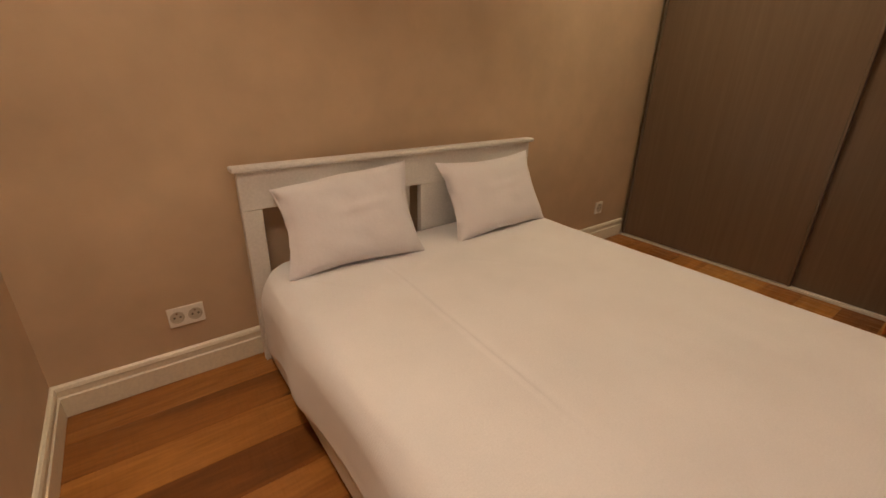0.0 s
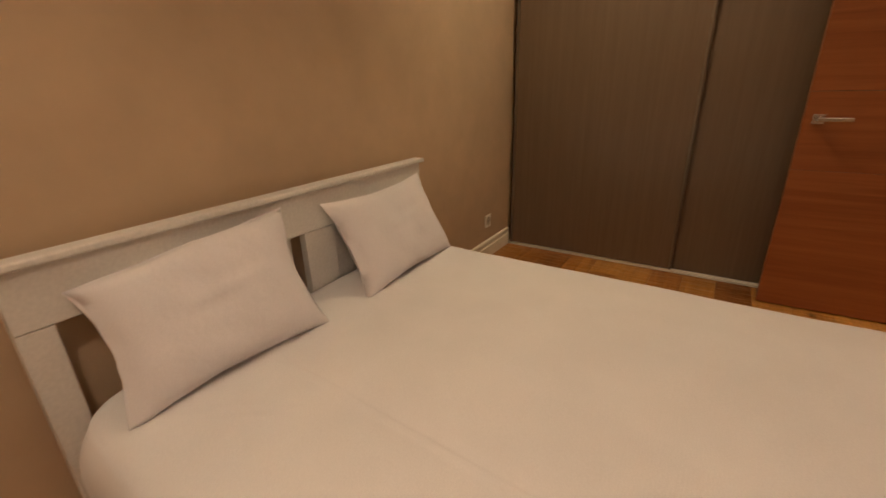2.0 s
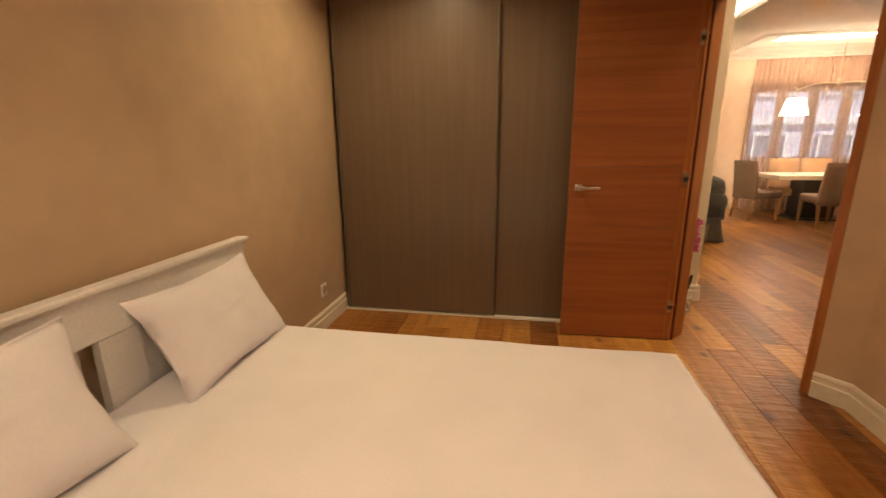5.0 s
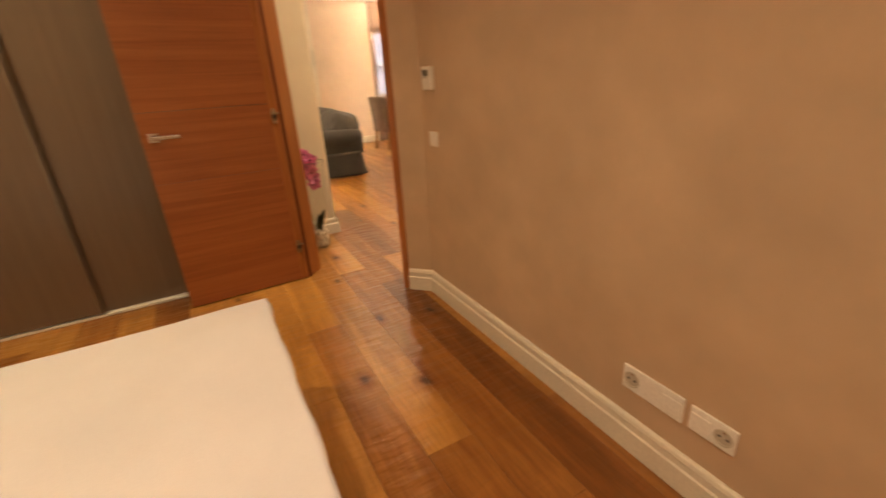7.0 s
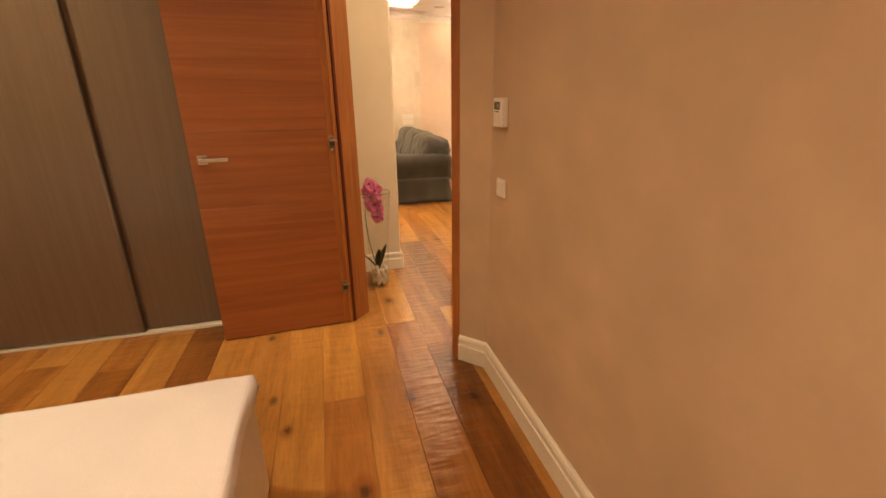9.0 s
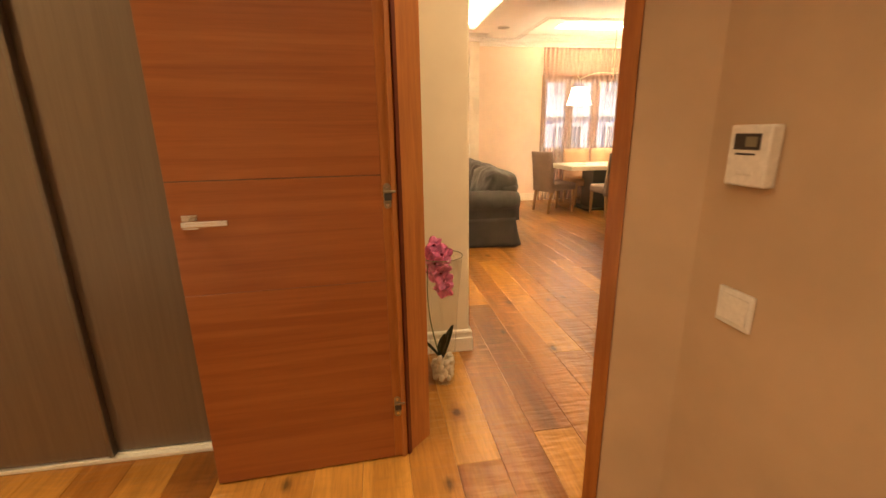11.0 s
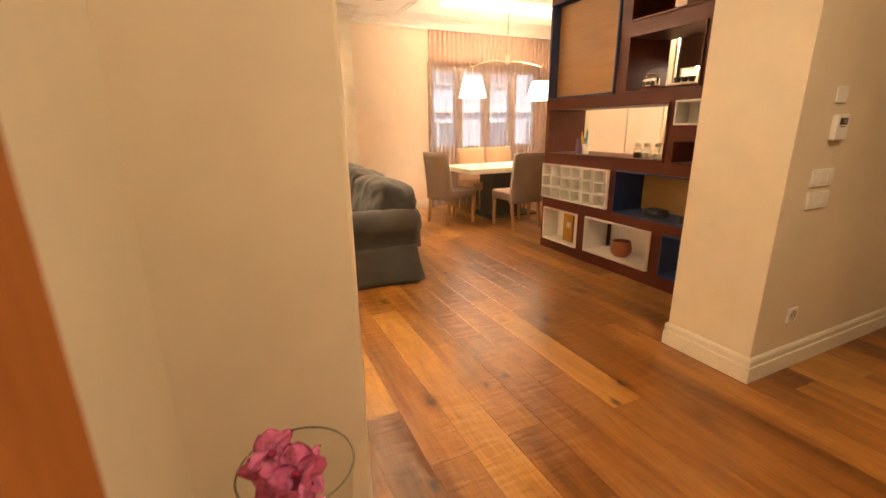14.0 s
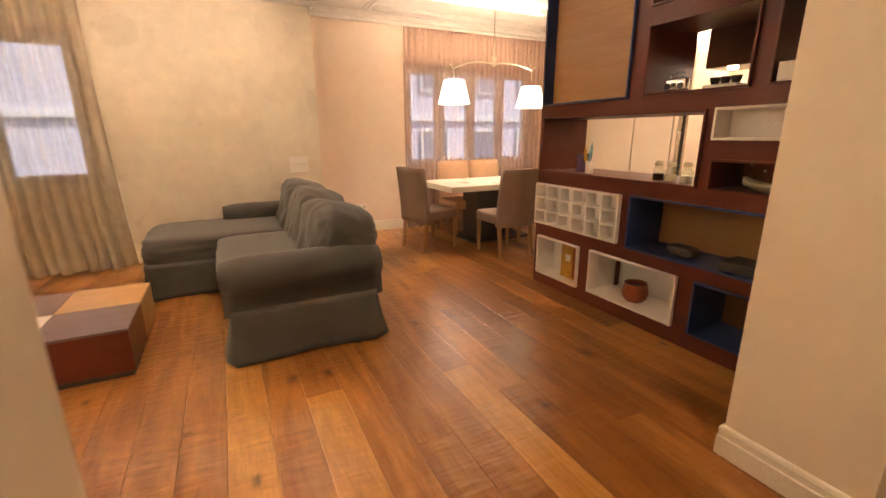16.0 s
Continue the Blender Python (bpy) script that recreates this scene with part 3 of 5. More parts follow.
# cornice along the window walls
bm = B()
for k, (dz0, dz1) in enumerate(((0.11, 0.065), (0.065, 0.03), (0.03, 0.003))):
    o = 0.035 + 0.045 * k
    box(bm, 9.70 - o, 9.698, -6.0, -2.08 - o, H - dz0, H - dz1)
    box(bm, 9.30 - o, 9.698, -2.08 - o, -2.082, H - dz0, H - dz1)
    box(bm, 9.30 - o, 9.298, -2.082, 3.0, H - dz0, H - dz1)
structure("trim_cornice", bm, M_CEIL, "white stepped cornice under the ceiling", "moulding")


def skirting(name, pts, material=M_BASE):
    """A moulded skirting board along a line of points, with the room on the left of the line; corners are mitred."""
    prof = [(0.0, 0.002), (0.018, 0.002), (0.018, 0.090), (0.013, 0.096), (0.013, 0.118), (0.016, 0.124), (0.012, 0.138), (0.005, 0.145), (0.0, 0.145)]
    pts = [Vector(p) for p in pts]
    rings = []
    for i, p in enumerate(pts):
        a = (p - pts[i - 1]).normalized() if i else None
        b = (pts[i + 1] - p).normalized() if i < len(pts) - 1 else None
        na = Vector((-a.y, a.x)) if a else None
        nb = Vector((-b.y, b.x)) if b else None
        if na is None:
            m = nb
        elif nb is None:
            m = na
        else:
            m = (na + nb).normalized()
            m = m / max(0.3, m.dot(na))
        rings.append([(p + m * d, z) for d, z in prof])
    bm = B()
    vs = [[bm.verts.new((q.x, q.y, z)) for q, z in ring] for ring in rings]
    for a, b in zip(vs, vs[1:]):
        for k in range(len(prof) - 1):
            bm.faces.new((a[k], b[k], b[k + 1], a[k + 1]))
    for end in (vs[0], vs[-1][::-1]):
        bm.faces.new(end)
    bmesh.ops.recalc_face_normals(bm, faces=bm.faces)
    return structure(name, bm, material, "cream painted moulded skirting board", "skirting")


skirting("baseboard_bedroom", [(3.34, 2.234), (-0.409, 2.234), (-0.409, -0.904), (2.45, -0.904), diag(S0 - 0.002, -0.001)])
skirting("baseboard_niche", [(4.486, 2.9), (4.486, -0.723), (4.009, -0.723), (4.009, -0.269), (3.375, -0.269)])
skirting("baseboard_column", [(4.104, -5.99), (4.104, -2.799), (4.591, -2.799), (4.591, -3.53)])
skirting("baseboard_east", [(9.699, -5.99), (9.699, -2.081), (9.299, -2.081), (9.299, 2.99)])
skirting("baseboard_hall", [diag(S0 - 0.01, T + 0.001), (2.562, -1.027), (1.01, -1.027)])

# ---- windows ----


def window(name, x0, x1, hole, leaves, label):
    """A window in an x wall: frame, sash leaves with panes, and a sill."""
    y0, y1, z0, z1 = hole
    win = tagged(new(name), label, "window", kind="structure")
    bm = B()
    box(bm, x0, x1, y0, y0 + 0.05, z0, z1)
    box(bm, x0, x1, y1 - 0.05, y1, z0, z1)
    box(bm, x0, x1, y0 + 0.05, y1 - 0.05, z0, z0 + 0.05)
    box(bm, x0, x1, y0 + 0.05, y1 - 0.05, z1 - 0.05, z1)
    part("window_frame", bm, M_FRAME, win)
    w = (y1 - y0 - 0.1) / leaves
    for k in range(leaves):
        a, b = y0 + 0.05 + k * w + 0.004, y0 + 0.05 + (k + 1) * w - 0.004
        bm = B()
        s = 0.075
        xa, xb = x0 - 0.015, x1 - 0.02
        box(bm, xa, xb, a, a + s, z0 + 0.054, z1 - 0.054)
        box(bm, xa, xb, b - s, b, z0 + 0.054, z1 - 0.054)
        box(bm, xa, xb, a + s, b - s, z0 + 0.054, z0 + 0.054 + s)
        box(bm, xa, xb, a + s, b - s, z1 - 0.054 - s, z1 - 0.054)
        sash = part("sash", bm, M_FRAMEW, win)
        pane = part("pane", box(B(), x0 + 0.02, x0 + 0.026, a + s, b - s, z0 + 0.054 + s, z1 - 0.054 - s), M_PANE, sash)
        pane.visible_shadow = False
        hb = box(B(), xa - 0.03, xa - 0.004, b - 0.05, b - 0.03, (z0 + z1) / 2 - 0.07, (z0 + z1) / 2 + 0.05, 0.005)
        part("handle", hb, M_STEEL, sash)
    part("window_sill", box(B(), x0 - 0.13, x0 - 0.002, y0 - 0.05, y1 + 0.05, z0 - 0.035, z0 + 0.004, 0.006), M_WHITE, win)
    return win


window("window_1", 9.78, 9.85, DW, 4, "four-leaf window with pale sashes behind a sheer curtain")
window("window_2", 9.44, 9.51, LW, 2, "two-leaf window with pale sashes behind a sheer curtain")


def curtain(name, x, y0, y1, z0, z1, folds, depth, material, label, gather=1.0, seed=0.0, flare=0.0):
    """A sheer curtain of irregular folds that fall from a heading tape."""
    cur = thing(name, label, "curtain", pose(x, (y0 + y1) / 2, 0))
    bm = B()
    nu, nv = folds * 9, 26
    mid = (y0 + y1) / 2
    rows = []
    for j in range(nv + 1):
        v = j / nv
        z = z1 + (z0 - z1) * v
        row = []
        for i in range(nu + 1):
            u = i / nu
            ph = u * folds * 2 * math.pi + 2.6 * noise.noise((u * 7 + seed, v * 0.7, 1.3)) * (0.3 + v)
            amp = depth * (0.45 + 0.55 * v) * (0.7 + 0.6 * noise.noise((u * 11 + seed, v * 0.6, 5.0)))
            spread = 1 + flare * v * v
            off = amp * math.sin(ph) + 0.012 * noise.noise((u * 40, v * 3, seed))
            row.append(bm.verts.new((off, (y0 + (y1 - y0) * u - mid) * spread + 0.25 * depth * math.cos(ph * 1.0) * v, z + (0.012 * math.sin(ph * 0.5) if j == nv else 0))))
        rows.append(row)
    for a, b in zip(rows, rows[1:]):
        for i in range(nu):
            bm.faces.new((a[i], a[i + 1], b[i + 1], b[i]))
    part("cloth", bm, material, cur, smooth=True)
    part("curtain_rail", box(B(), -0.02, 0.02, y0 - mid - 0.03, y1 - mid + 0.03, z1, z1 + 0.022, 0.004), M_WHITE, cur, "white ceiling curtain rail")
    return cur


curtain("sheer_curtain", 9.61, -5.80, -3.36, 0.015, H - 0.125, 30, 0.028, M_SHEER, "pinkish taupe sheer curtain over the dining window", seed=2.0)
curtain("sheer_curtain", 9.14, 0.05, 2.2, 0.015, H - 0.125, 22, 0.04, M_SHEER2, "olive taupe sheer curtain falling to the floor", seed=9.0, flare=0.09)

# ---- the doorway and the open door ----
door = tagged(new("door_1"), "warm brown veneered door standing open against the wardrobe", "door", kind="structure")


def diag_block(bm, s0, s1, o0, o1, z0, z1):
    return prism(bm, [diag(s0, o0), diag(s0, o1), diag(s1, o1), diag(s1, o0)], z0, z1)


part("door_frame", diag_block(B(), S0 + 0.001, S0 + 0.042, -0.004, T + 0.004, 0.001, 2.25), M_JAMB, door)
part("door_frame", diag_block(B(), S1 - 0.042, S1 - 0.001, -0.004, T + 0.004, 0.001, 2.25), M_JAMB, door)
part("door_frame", diag_block(B(), S0 + 0.042, S1 - 0.042, -0.004, T + 0.004, 2.21, 2.249), M_JAMB, door)
for s0, s1 in ((S1 - 0.050, S1 - 0.042),):
    part("door_stop", diag_block(B(), s0, s1, 0.022, 0.040, 0.001, 2.21), M_MAHOG, door, "dark brown seal strip")

hinge = Vector((3.150, -0.246))
ang = math.degrees(math.atan2(0.478 - hinge.y, 3.119 - hinge.x))
leaf = new("leaf")
leaf.parent = door
leaf.matrix_local = pose(hinge.x, hinge.y, 0, 0, 0, ang)
tagged(leaf, "reddish brown veneered door leaf with two horizontal grooves")
W = 0.735
for z0, z1 in ((0.008, 0.7985), (0.8, 1.1935), (1.1965, 2.20)):
    part("panel", box(B(), 0.0387, W, -0.040, 0.0, z0, z1, 0.0012, 1), M_DOOR, leaf)
part("core", box(B(), 0.010, W - 0.003, -0.036, -0.003, 0.012, 2.196), M_WENGE, leaf)


def lever(sign):
    bm = B()
    y = 0.0 if sign > 0 else -0.040
    box(bm, W - 0.085, W - 0.035, min(y, y + sign * 0.008), max(y, y + sign * 0.008), 1.035, 1.085, 0.002)
    tube(bm, [(W - 0.06, y + sign * 0.006, 1.06), (W - 0.06, y + sign * 0.05, 1.06)], 0.010)
    box(bm, W - 0.19, W - 0.048, min(y + sign * 0.042, y + sign * 0.058), max(y + sign * 0.042, y + sign * 0.058), 1.05, 1.072, 0.004)
    return bm


for sgn in (1, -1):
    part("handle", lever(sgn), M_STEEL, leaf, "satin steel lever handle")
part("lipping", box(B(), 0.0, 0.0385, -0.040, 0.0, 0.008, 2.20, 0.0015, 1), M_JAMB, leaf, "solid wood edge lipping")


def rounded_plate(x, y0, y1, z, w, h):
    """An upright plate with half-round ends."""
    bm = B()
    ring = [(x + w / 2 * math.cos(a), z + h / 2 - w / 2 + w / 2 * math.sin(a)) for a in [math.pi * k / 8 for k in range(9)]]
    ring += [(x + w / 2 * math.cos(a), z - h / 2 + w / 2 + w / 2 * math.sin(a)) for a in [math.pi + math.pi * k / 8 for k in range(9)]]
    a, b = [bm.verts.new((p, y0, q)) for p, q in ring], [bm.verts.new((p, y1, q)) for p, q in ring]
    bm.faces.new(a[::-1])
    bm.faces.new(b)
    for k in range(18):
        bm.faces.new((a[k], a[(k + 1) % 18], b[(k + 1) % 18], b[k]))
    bmesh.ops.recalc_face_normals(bm, faces=bm.faces)
    return bm


for z in (0.25, 1.12, 1.95):
    h = part("hinge", rounded_plate(0.019, 0.0004, 0.0032, z, 0.027, 0.092), M_BRASS, leaf, "dull nickel concealed hinge")
    part("knuckle", box(B(), 0.004, 0.030, 0.0034, 0.010, z - 0.016, z + 0.010, 0.002), M_DARKPL, h)
    part("link", box(B(), -0.012, 0.030, 0.0036, 0.012, z + 0.011, z + 0.020, 0.002), M_BRASS, h)
    for dz in (-0.033, 0.033):
        part("screw", tube(B(), [(0.019, 0.0033, z + dz), (0.019, 0.0042, z + dz)], 0.006, 10), M_STEEL, h)

# ---- the wardrobe ----
wardrobe = thing("sliding_wardrobe", "dark brown wood-grain built-in wardrobe with sliding doors", "wardrobe", pose(3.345, 1.09, 0))
bm = B()
box(bm, 0.05, 0.62, -1.14, -1.12, 0.02, HB - 0.03)
box(bm, 0.05, 0.62, 1.115, 1.135, 0.02, HB - 0.03)
box(bm, 0.60, 0.62, -1.12, 1.115, 0.02, HB - 0.03)
box(bm, 0.05, 0.60, -1.12, 1.115, 0.0, 0.03)
part("body", bm, M_WENGE, wardrobe)
for y0, y1, x in ((-0.112, 1.112, 0.0), (-1.135, -0.07, 0.028)):
    d = part("sliding_door", box(B(), x + 0.002, x + 0.022, y0 + 0.018, y1 - 0.018, 0.022, HB - 0.05), M_WENGE, wardrobe)
    for a, b in ((y0, y0 + 0.018), (y1 - 0.018, y1)):
        bm = B()
        box(bm, x - 0.008, x + 0.026, a, b, 0.018, HB - 0.045, 0.004)
        part("edge_profile", bm, M_PROFILE, d, "slim bronze metal edge profile")
bm = B()
box(bm, -0.016, 0.06, -1.14, 1.135, 0.002, 0.009, 0.001)
box(bm, -0.016, -0.010, -1.14, 1.135, 0.009, 0.018, 0.001)
box(bm, 0.024, 0.027, -1.14, 1.135, 0.009, 0.018)
part("bottom_track", bm, M_WHITE, wardrobe, "bright aluminium floor track")
part("top_track", box(B(), -0.01, 0.06, -1.14, 1.135, HB - 0.04, HB - 0.002), M_STEEL, wardrobe)

# ---- the bed ----
BX0, BX1, BY0, BY1 = 0.345, 2.015, 0.135, 2.085
bed = thing("double_bed", "white painted wooden double bed with panelled headboard", "bed", pose(0, 0, 0))
HY = 2.145
head = part("headboard", box(B(), 0.425, 1.925, HY + 0.003, HY + 0.034, 0.18, 0.36, 0.003), M_BEDWOOD, bed)
part("top_rail", box(B(), 0.345, 2.005, HY, HY + 0.036, 0.735, 0.895, 0.003), M_BEDWOOD, head)
for a, b in ((0.345, 0.425), (1.925, 2.005)):
    part("post", box(B(), a, b, HY, HY + 0.036, 0.0, 0.734, 0.003), M_BEDWOOD, head)
part("stile", box(B(), 1.218, 1.375, HY, HY + 0.036, 0.361, 0.734, 0.003), M_BEDWOOD, head)
part("cap", box(B(), 0.325, 2.030, HY - 0.018, HY + 0.045, 0.8955, 0.918, 0.007, 3), M_BEDWOOD, head)
for a, b in ((0.535, 1.16), (1.376, 1.84)):
    part("inset_panel", box(B(), a, b, HY + 0.018, HY + 0.03, 0.361, 0.734), M_BEDWOOD, head)
part("sticker", box(B(), 1.885, 1.945, HY - 0.0016, HY - 0.0004, 0.818, 0.83), M_DARKPL, head, "small dark label")
for a, b in ((0.355, 0.379), (1.948, 1.972)):
    part("side_rail", box(B(), a, b, 0.15, 2.125, 0.05, 0.30, 0.004), M_BEDWOOD, bed)
part("footboard", box(B(), 0.35, 1.972, 0.126, 0.148, 0.0, 0.440, 0.004), M_BEDWOOD, bed)
for x in (0.36, 1.886):
    part("leg", box(B(), x, x + 0.06, 0.155, 0.215, 0.0, 0.30, 0.004), M_BEDWOOD, bed)

single("mattress", box(B(), 0.385, 1.945, 0.158, 2.12, 0.14, 0.440, 0.04, 3), M_SHEET, "white mattress lying in the bed frame", "mattress", smooth=True)


def bedspread():
    """A cotton cover over the mattress: flat top, a full rounded shoulder on one long side, short falls elsewhere, light creases."""
    bm = B()
    x0, x1, y0, y1, top = 0.335, 1.974, 0.112, 2.135, 0.476
    rl, rr, rf = 0.105, 0.013, 0.012
    side_l, side_r, foot = 0.345, 0.085, 0.065
    flat_x, flat_y = (x1 - rr) - (x0 + rl), y1 - (y0 + rf)
    nu, nv = 230, 150

    def fall(s, r):
        q = math.pi / 2 * r
        if s < q:
            return r * math.sin(s / r), r * (1 - math.cos(s / r))
        return r + 0.03 * (s - q), r + (s - q)

    grid = []
    for j in range(nv + 1):
        v = (flat_y + foot) * j / nv
        y, dy = (y1 - v, 0.0) if v < flat_y else (None, 0.0)
        if y is None:
            o, dy = fall(v - flat_y, rf)
            y = y0 + rf - o
        row = []
        for i in range(nu + 1):
            s = -side_l + (side_l + flat_x + side_r) * i / nu
            dx, yy = 0.0, y
            if s < 0:
                o, dx = fall(-s, rl)
                x = x0 + rl - o
            elif s > flat_x:
                o, dx = fall(s - flat_x, rr)
                x = x1 - rr + o
            else:
                x = x0 + rl + s
            z = top - max(dx, dy)
            if dx > 0.02:
                low = min(1.0, (dx - 0.02) / 0.22)
                wave = 0.012 * math.sin(y * 9 + 1.5 * noise.noise((y * 2, 0.3, 0))) + 0.016 * noise.noise((y * 3.5, z * 4, 7))
                if s < 0:
                    x -= wave * low
                    z += low * (0.012 * noise.noise((y * 2.5, 1.0, 2.0)) - 0.09 * max(0.0, min(1.0, (y - 1.5) / 0.6)))
                else:
                    x += 0.004 + 0.010 * math.sin(y * 27 + 3 * noise.noise((y * 5, 0, 0))) * low + 0.012 * noise.noise((y * 6, z * 9, 2.0)) * low
                    z += 0.028 * noise.noise((y * 8, 0, 4.0)) * low
            elif dy > 0.005:
                yy -= 0.005 * math.sin(x * 17 + 1.0) + 0.010 * noise.noise((x * 7, z * 11, 5.0))
                z += 0.020 * noise.noise((x * 7, 0, 9.0)) * min(1.0, dy / 0.04)
            else:
                c = noise.noise((x * 3.1, y * 2.3, 0.0)) * 0.007 + noise.noise((x * 9, y * 5, 3.0)) * 0.003
                # the fold lines left from ironing, and short creases
                c += 0.006 * math.exp(-((x - 0.80 - 0.06 * (y - 1.2)) / 0.008) ** 2) * max(0, min(1, (y - 0.7) * 3)) * max(0, min(1, (1.9 - y) * 6))
                c -= 0.003 * math.exp(-((x - 0.825 - 0.06 * (y - 1.2)) / 0.014) ** 2) * max(0, min(1, (y - 0.7) * 3)) * max(0, min(1, (1.9 - y) * 6))
                for cx, cy, sl, ln in ((1.28, 1.62, -0.9, 0.10), (1.38, 1.48, -0.8, 0.07), (0.62, 1.78, -1.4, 0.08), (1.0, 1.80, 0.3, 0.10), (1.55, 1.1, 0.5, 0.12)):
                    c += 0.006 * math.exp(-((y - cy - sl * (x - cx)) / 0.011) ** 2) * math.exp(-((x - cx) / ln) ** 2)
                z += c
                z += 0.010 * math.exp(-((y1 - y) / 0.05) ** 2)
            # the head corner is drawn in round
            q = min(0.13, max(0.0, yy - (y1 - 0.13)))
            if x < x0 + 0.30:
                x += (0.13 - math.sqrt(0.13 ** 2 - q * q)) * min(1.0, (x0 + 0.30 - x) / 0.24) * 0.8
            row.append(bm.verts.new((x, yy, z)))
        grid.append(row)
    for p, q in zip(grid, grid[1:]):
        for i in range(nu):
            bm.faces.new((p[i], q[i], q[i + 1], p[i + 1]))
    bm.normal_update()
    bm.faces.ensure_lookup_table()
    if bm.faces[nu * (nv // 2) + nu // 2].normal.z < 0:
        bmesh.ops.reverse_faces(bm, faces=bm.faces[:])
    bmesh.ops.solidify(bm, geom=bm.faces[:], thickness=0.008)
    return bm


single("bedspread", bedspread(), M_SHEET, "white cotton bedspread smoothed over the bed, falling over its side", "bedspread", smooth=True)


def pillow(at, sx, sz, thick, lean, turn, droop, label, seed):
    bm = B()
    blob(bm, (0, 0, 0), (sx, thick, sz), n=26, pinch=0.24, wob=0.035, wob_scale=2.2, seed=seed)
    for v in bm.verts:
        x, z = v.co.x, v.co.z
        # one upper corner sags
        v.co.z -= droop * max(0.0, -x / (sx / 2)) * max(0.0, z / (sz / 2) + 0.4)
        v.co.y += 0.006 * noise.noise((x * 9 + seed, z * 14, 0)) - 0.012 * math.exp(-((z - 0.03 - 0.12 * x) / 0.016) ** 2) * math.exp(-((x - 0.02) / 0.11) ** 2)
        v.co.y += 0.010 * math.sin(x * 42 + 6 * z) * max(0, abs(z) / (sz / 2) - 0.6) * noise.noise((x * 4 + seed, 1, z))
    p = thing("pillow", label, "pillow", pose(*at, lean, 0, turn), "pillows on the bed")
    part("cover", bm, M_PILLOW, p, smooth=True)
    return p


pillow((0.772, 2.028, 0.672), 0.645, 0.45, 0.17, -25, -3, 0.045, "white cotton pillow leaning on the headboard, wide", 1.0)
pillow((1.628, 2.020, 0.655), 0.68, 0.43, 0.17, -28, 2, 0.0, "white cotton pillow leaning on the headboard, tucked at one side", 5.0)

# ---- the sofa ----
sofa = thing("corner_sofa", "dark grey slipcovered sofa with chaise and rolled arms", "sofa", pose(6.345, -1.885, 0) @ Matrix.Scale(1.05, 4))
SL = 2.47


def skirt(pts, z0, z1, flare, seed):
    """A hanging slipcover skirt round a line of plan points, flaring and creased towards the floor."""
    bm = B()
    pts = [Vector(p) for p in pts]
    cen = sum(pts, Vector((0, 0))) / len(pts)
    dense = []
    for i in range(len(pts)):
        a, b = pts[i], pts[(i + 1) % len(pts)]
        n = max(2, int((b - a).length / 0.045))
        t = (b - a).normalized()
        for k in range(n):
            dense.append((a.lerp(b, k / n), Vector((t.y, -t.x)), min(k, n - k) / n))
    rows = []
    for j in range(9):
        v = j / 8
        row = []
        for i, (p, nrm, c) in enumerate(dense):
            o = flare * v ** 1.5 * (0.55 + 0.9 * max(0, 0.25 - c) * 4) + 0.012 * v * math.sin(i * 0.55 + seed) + 0.02 * v * noise.noise((p.x * 4, p.y * 4, seed))
            row.append(bm.verts.new((p.x + nrm.x * o, p.y + nrm.y * o, z1 + (z0 - z1) * v)))
        rows.append(row)
    m = len(dense)
    for a, b in zip(rows, rows[1:]):
        for i in range(m):
            bm.faces.new((a[i], b[i], b[(i + 1) % m], a[(i + 1) % m]))
    bm.faces.new(rows[0])
    bm.faces.new(rows[-1][::-1])
    bmesh.ops.recalc_face_normals(bm, faces=bm.faces)
    return bm


part("base", box(B(), 0.10, SL - 0.10, 0.10, 0.90, 0.12, 0.32, 0.03), M_SOFA, sofa, smooth=False)
part("skirt", skirt([(0.045, 0.06), (SL - 0.045, 0.06), (SL - 0.045, 0.93), (0.045, 0.93)], 0.012, 0.33, 0.045, 0.0), M_SOFA, sofa, smooth=True)
part("chaise_base", skirt([(1.46, 0.90), (2.40, 0.90), (2.40, 1.53), (1.46, 1.53)], 0.012, 0.30, 0.03, 4.0), M_SOFA, sofa, smooth=True)


def rolled_arm(x0, x1, y0, y1, z_top):
    """A rolled arm: an upright slab with a bolster of cloth on top, puffed a little outward."""
    bm = B()
    n = 20
    rings = []
    xc = (x0 + x1) / 2
    w = (x1 - x0) / 2
    for j in range(15):
        y = y0 + (y1 - y0) * j / 14
        e = min(1.0, 0.80 + 0.20 * min(j, 14 - j) / 1.5)
        ring = []
        for k in range(n + 1):
            a = math.radians(-50 + 280 * k / n)
            rr = w * (1 + 0.03 * noise.noise((y * 4, a, x0)))
            ring.append((xc + rr * math.cos(a) * e, z_top - w + rr * 0.92 * math.sin(a) * e))
        ring = [(xc + w * 0.62, 0.30)] + ring + [(xc - w * 0.62, 0.30)]
        rings.append([bm.verts.new((x, y, z)) for x, z in ring])
    for a, b in zip(rings, rings[1:]):
        for k in range(len(a) - 1):
            bm.faces.new((a[k], a[k + 1], b[k + 1], b[k]))
    bm.faces.new(rings[0][::-1])
    bm.faces.new(rings[-1])
    bmesh.ops.recalc_face_normals(bm, faces=bm.faces)
    return bm


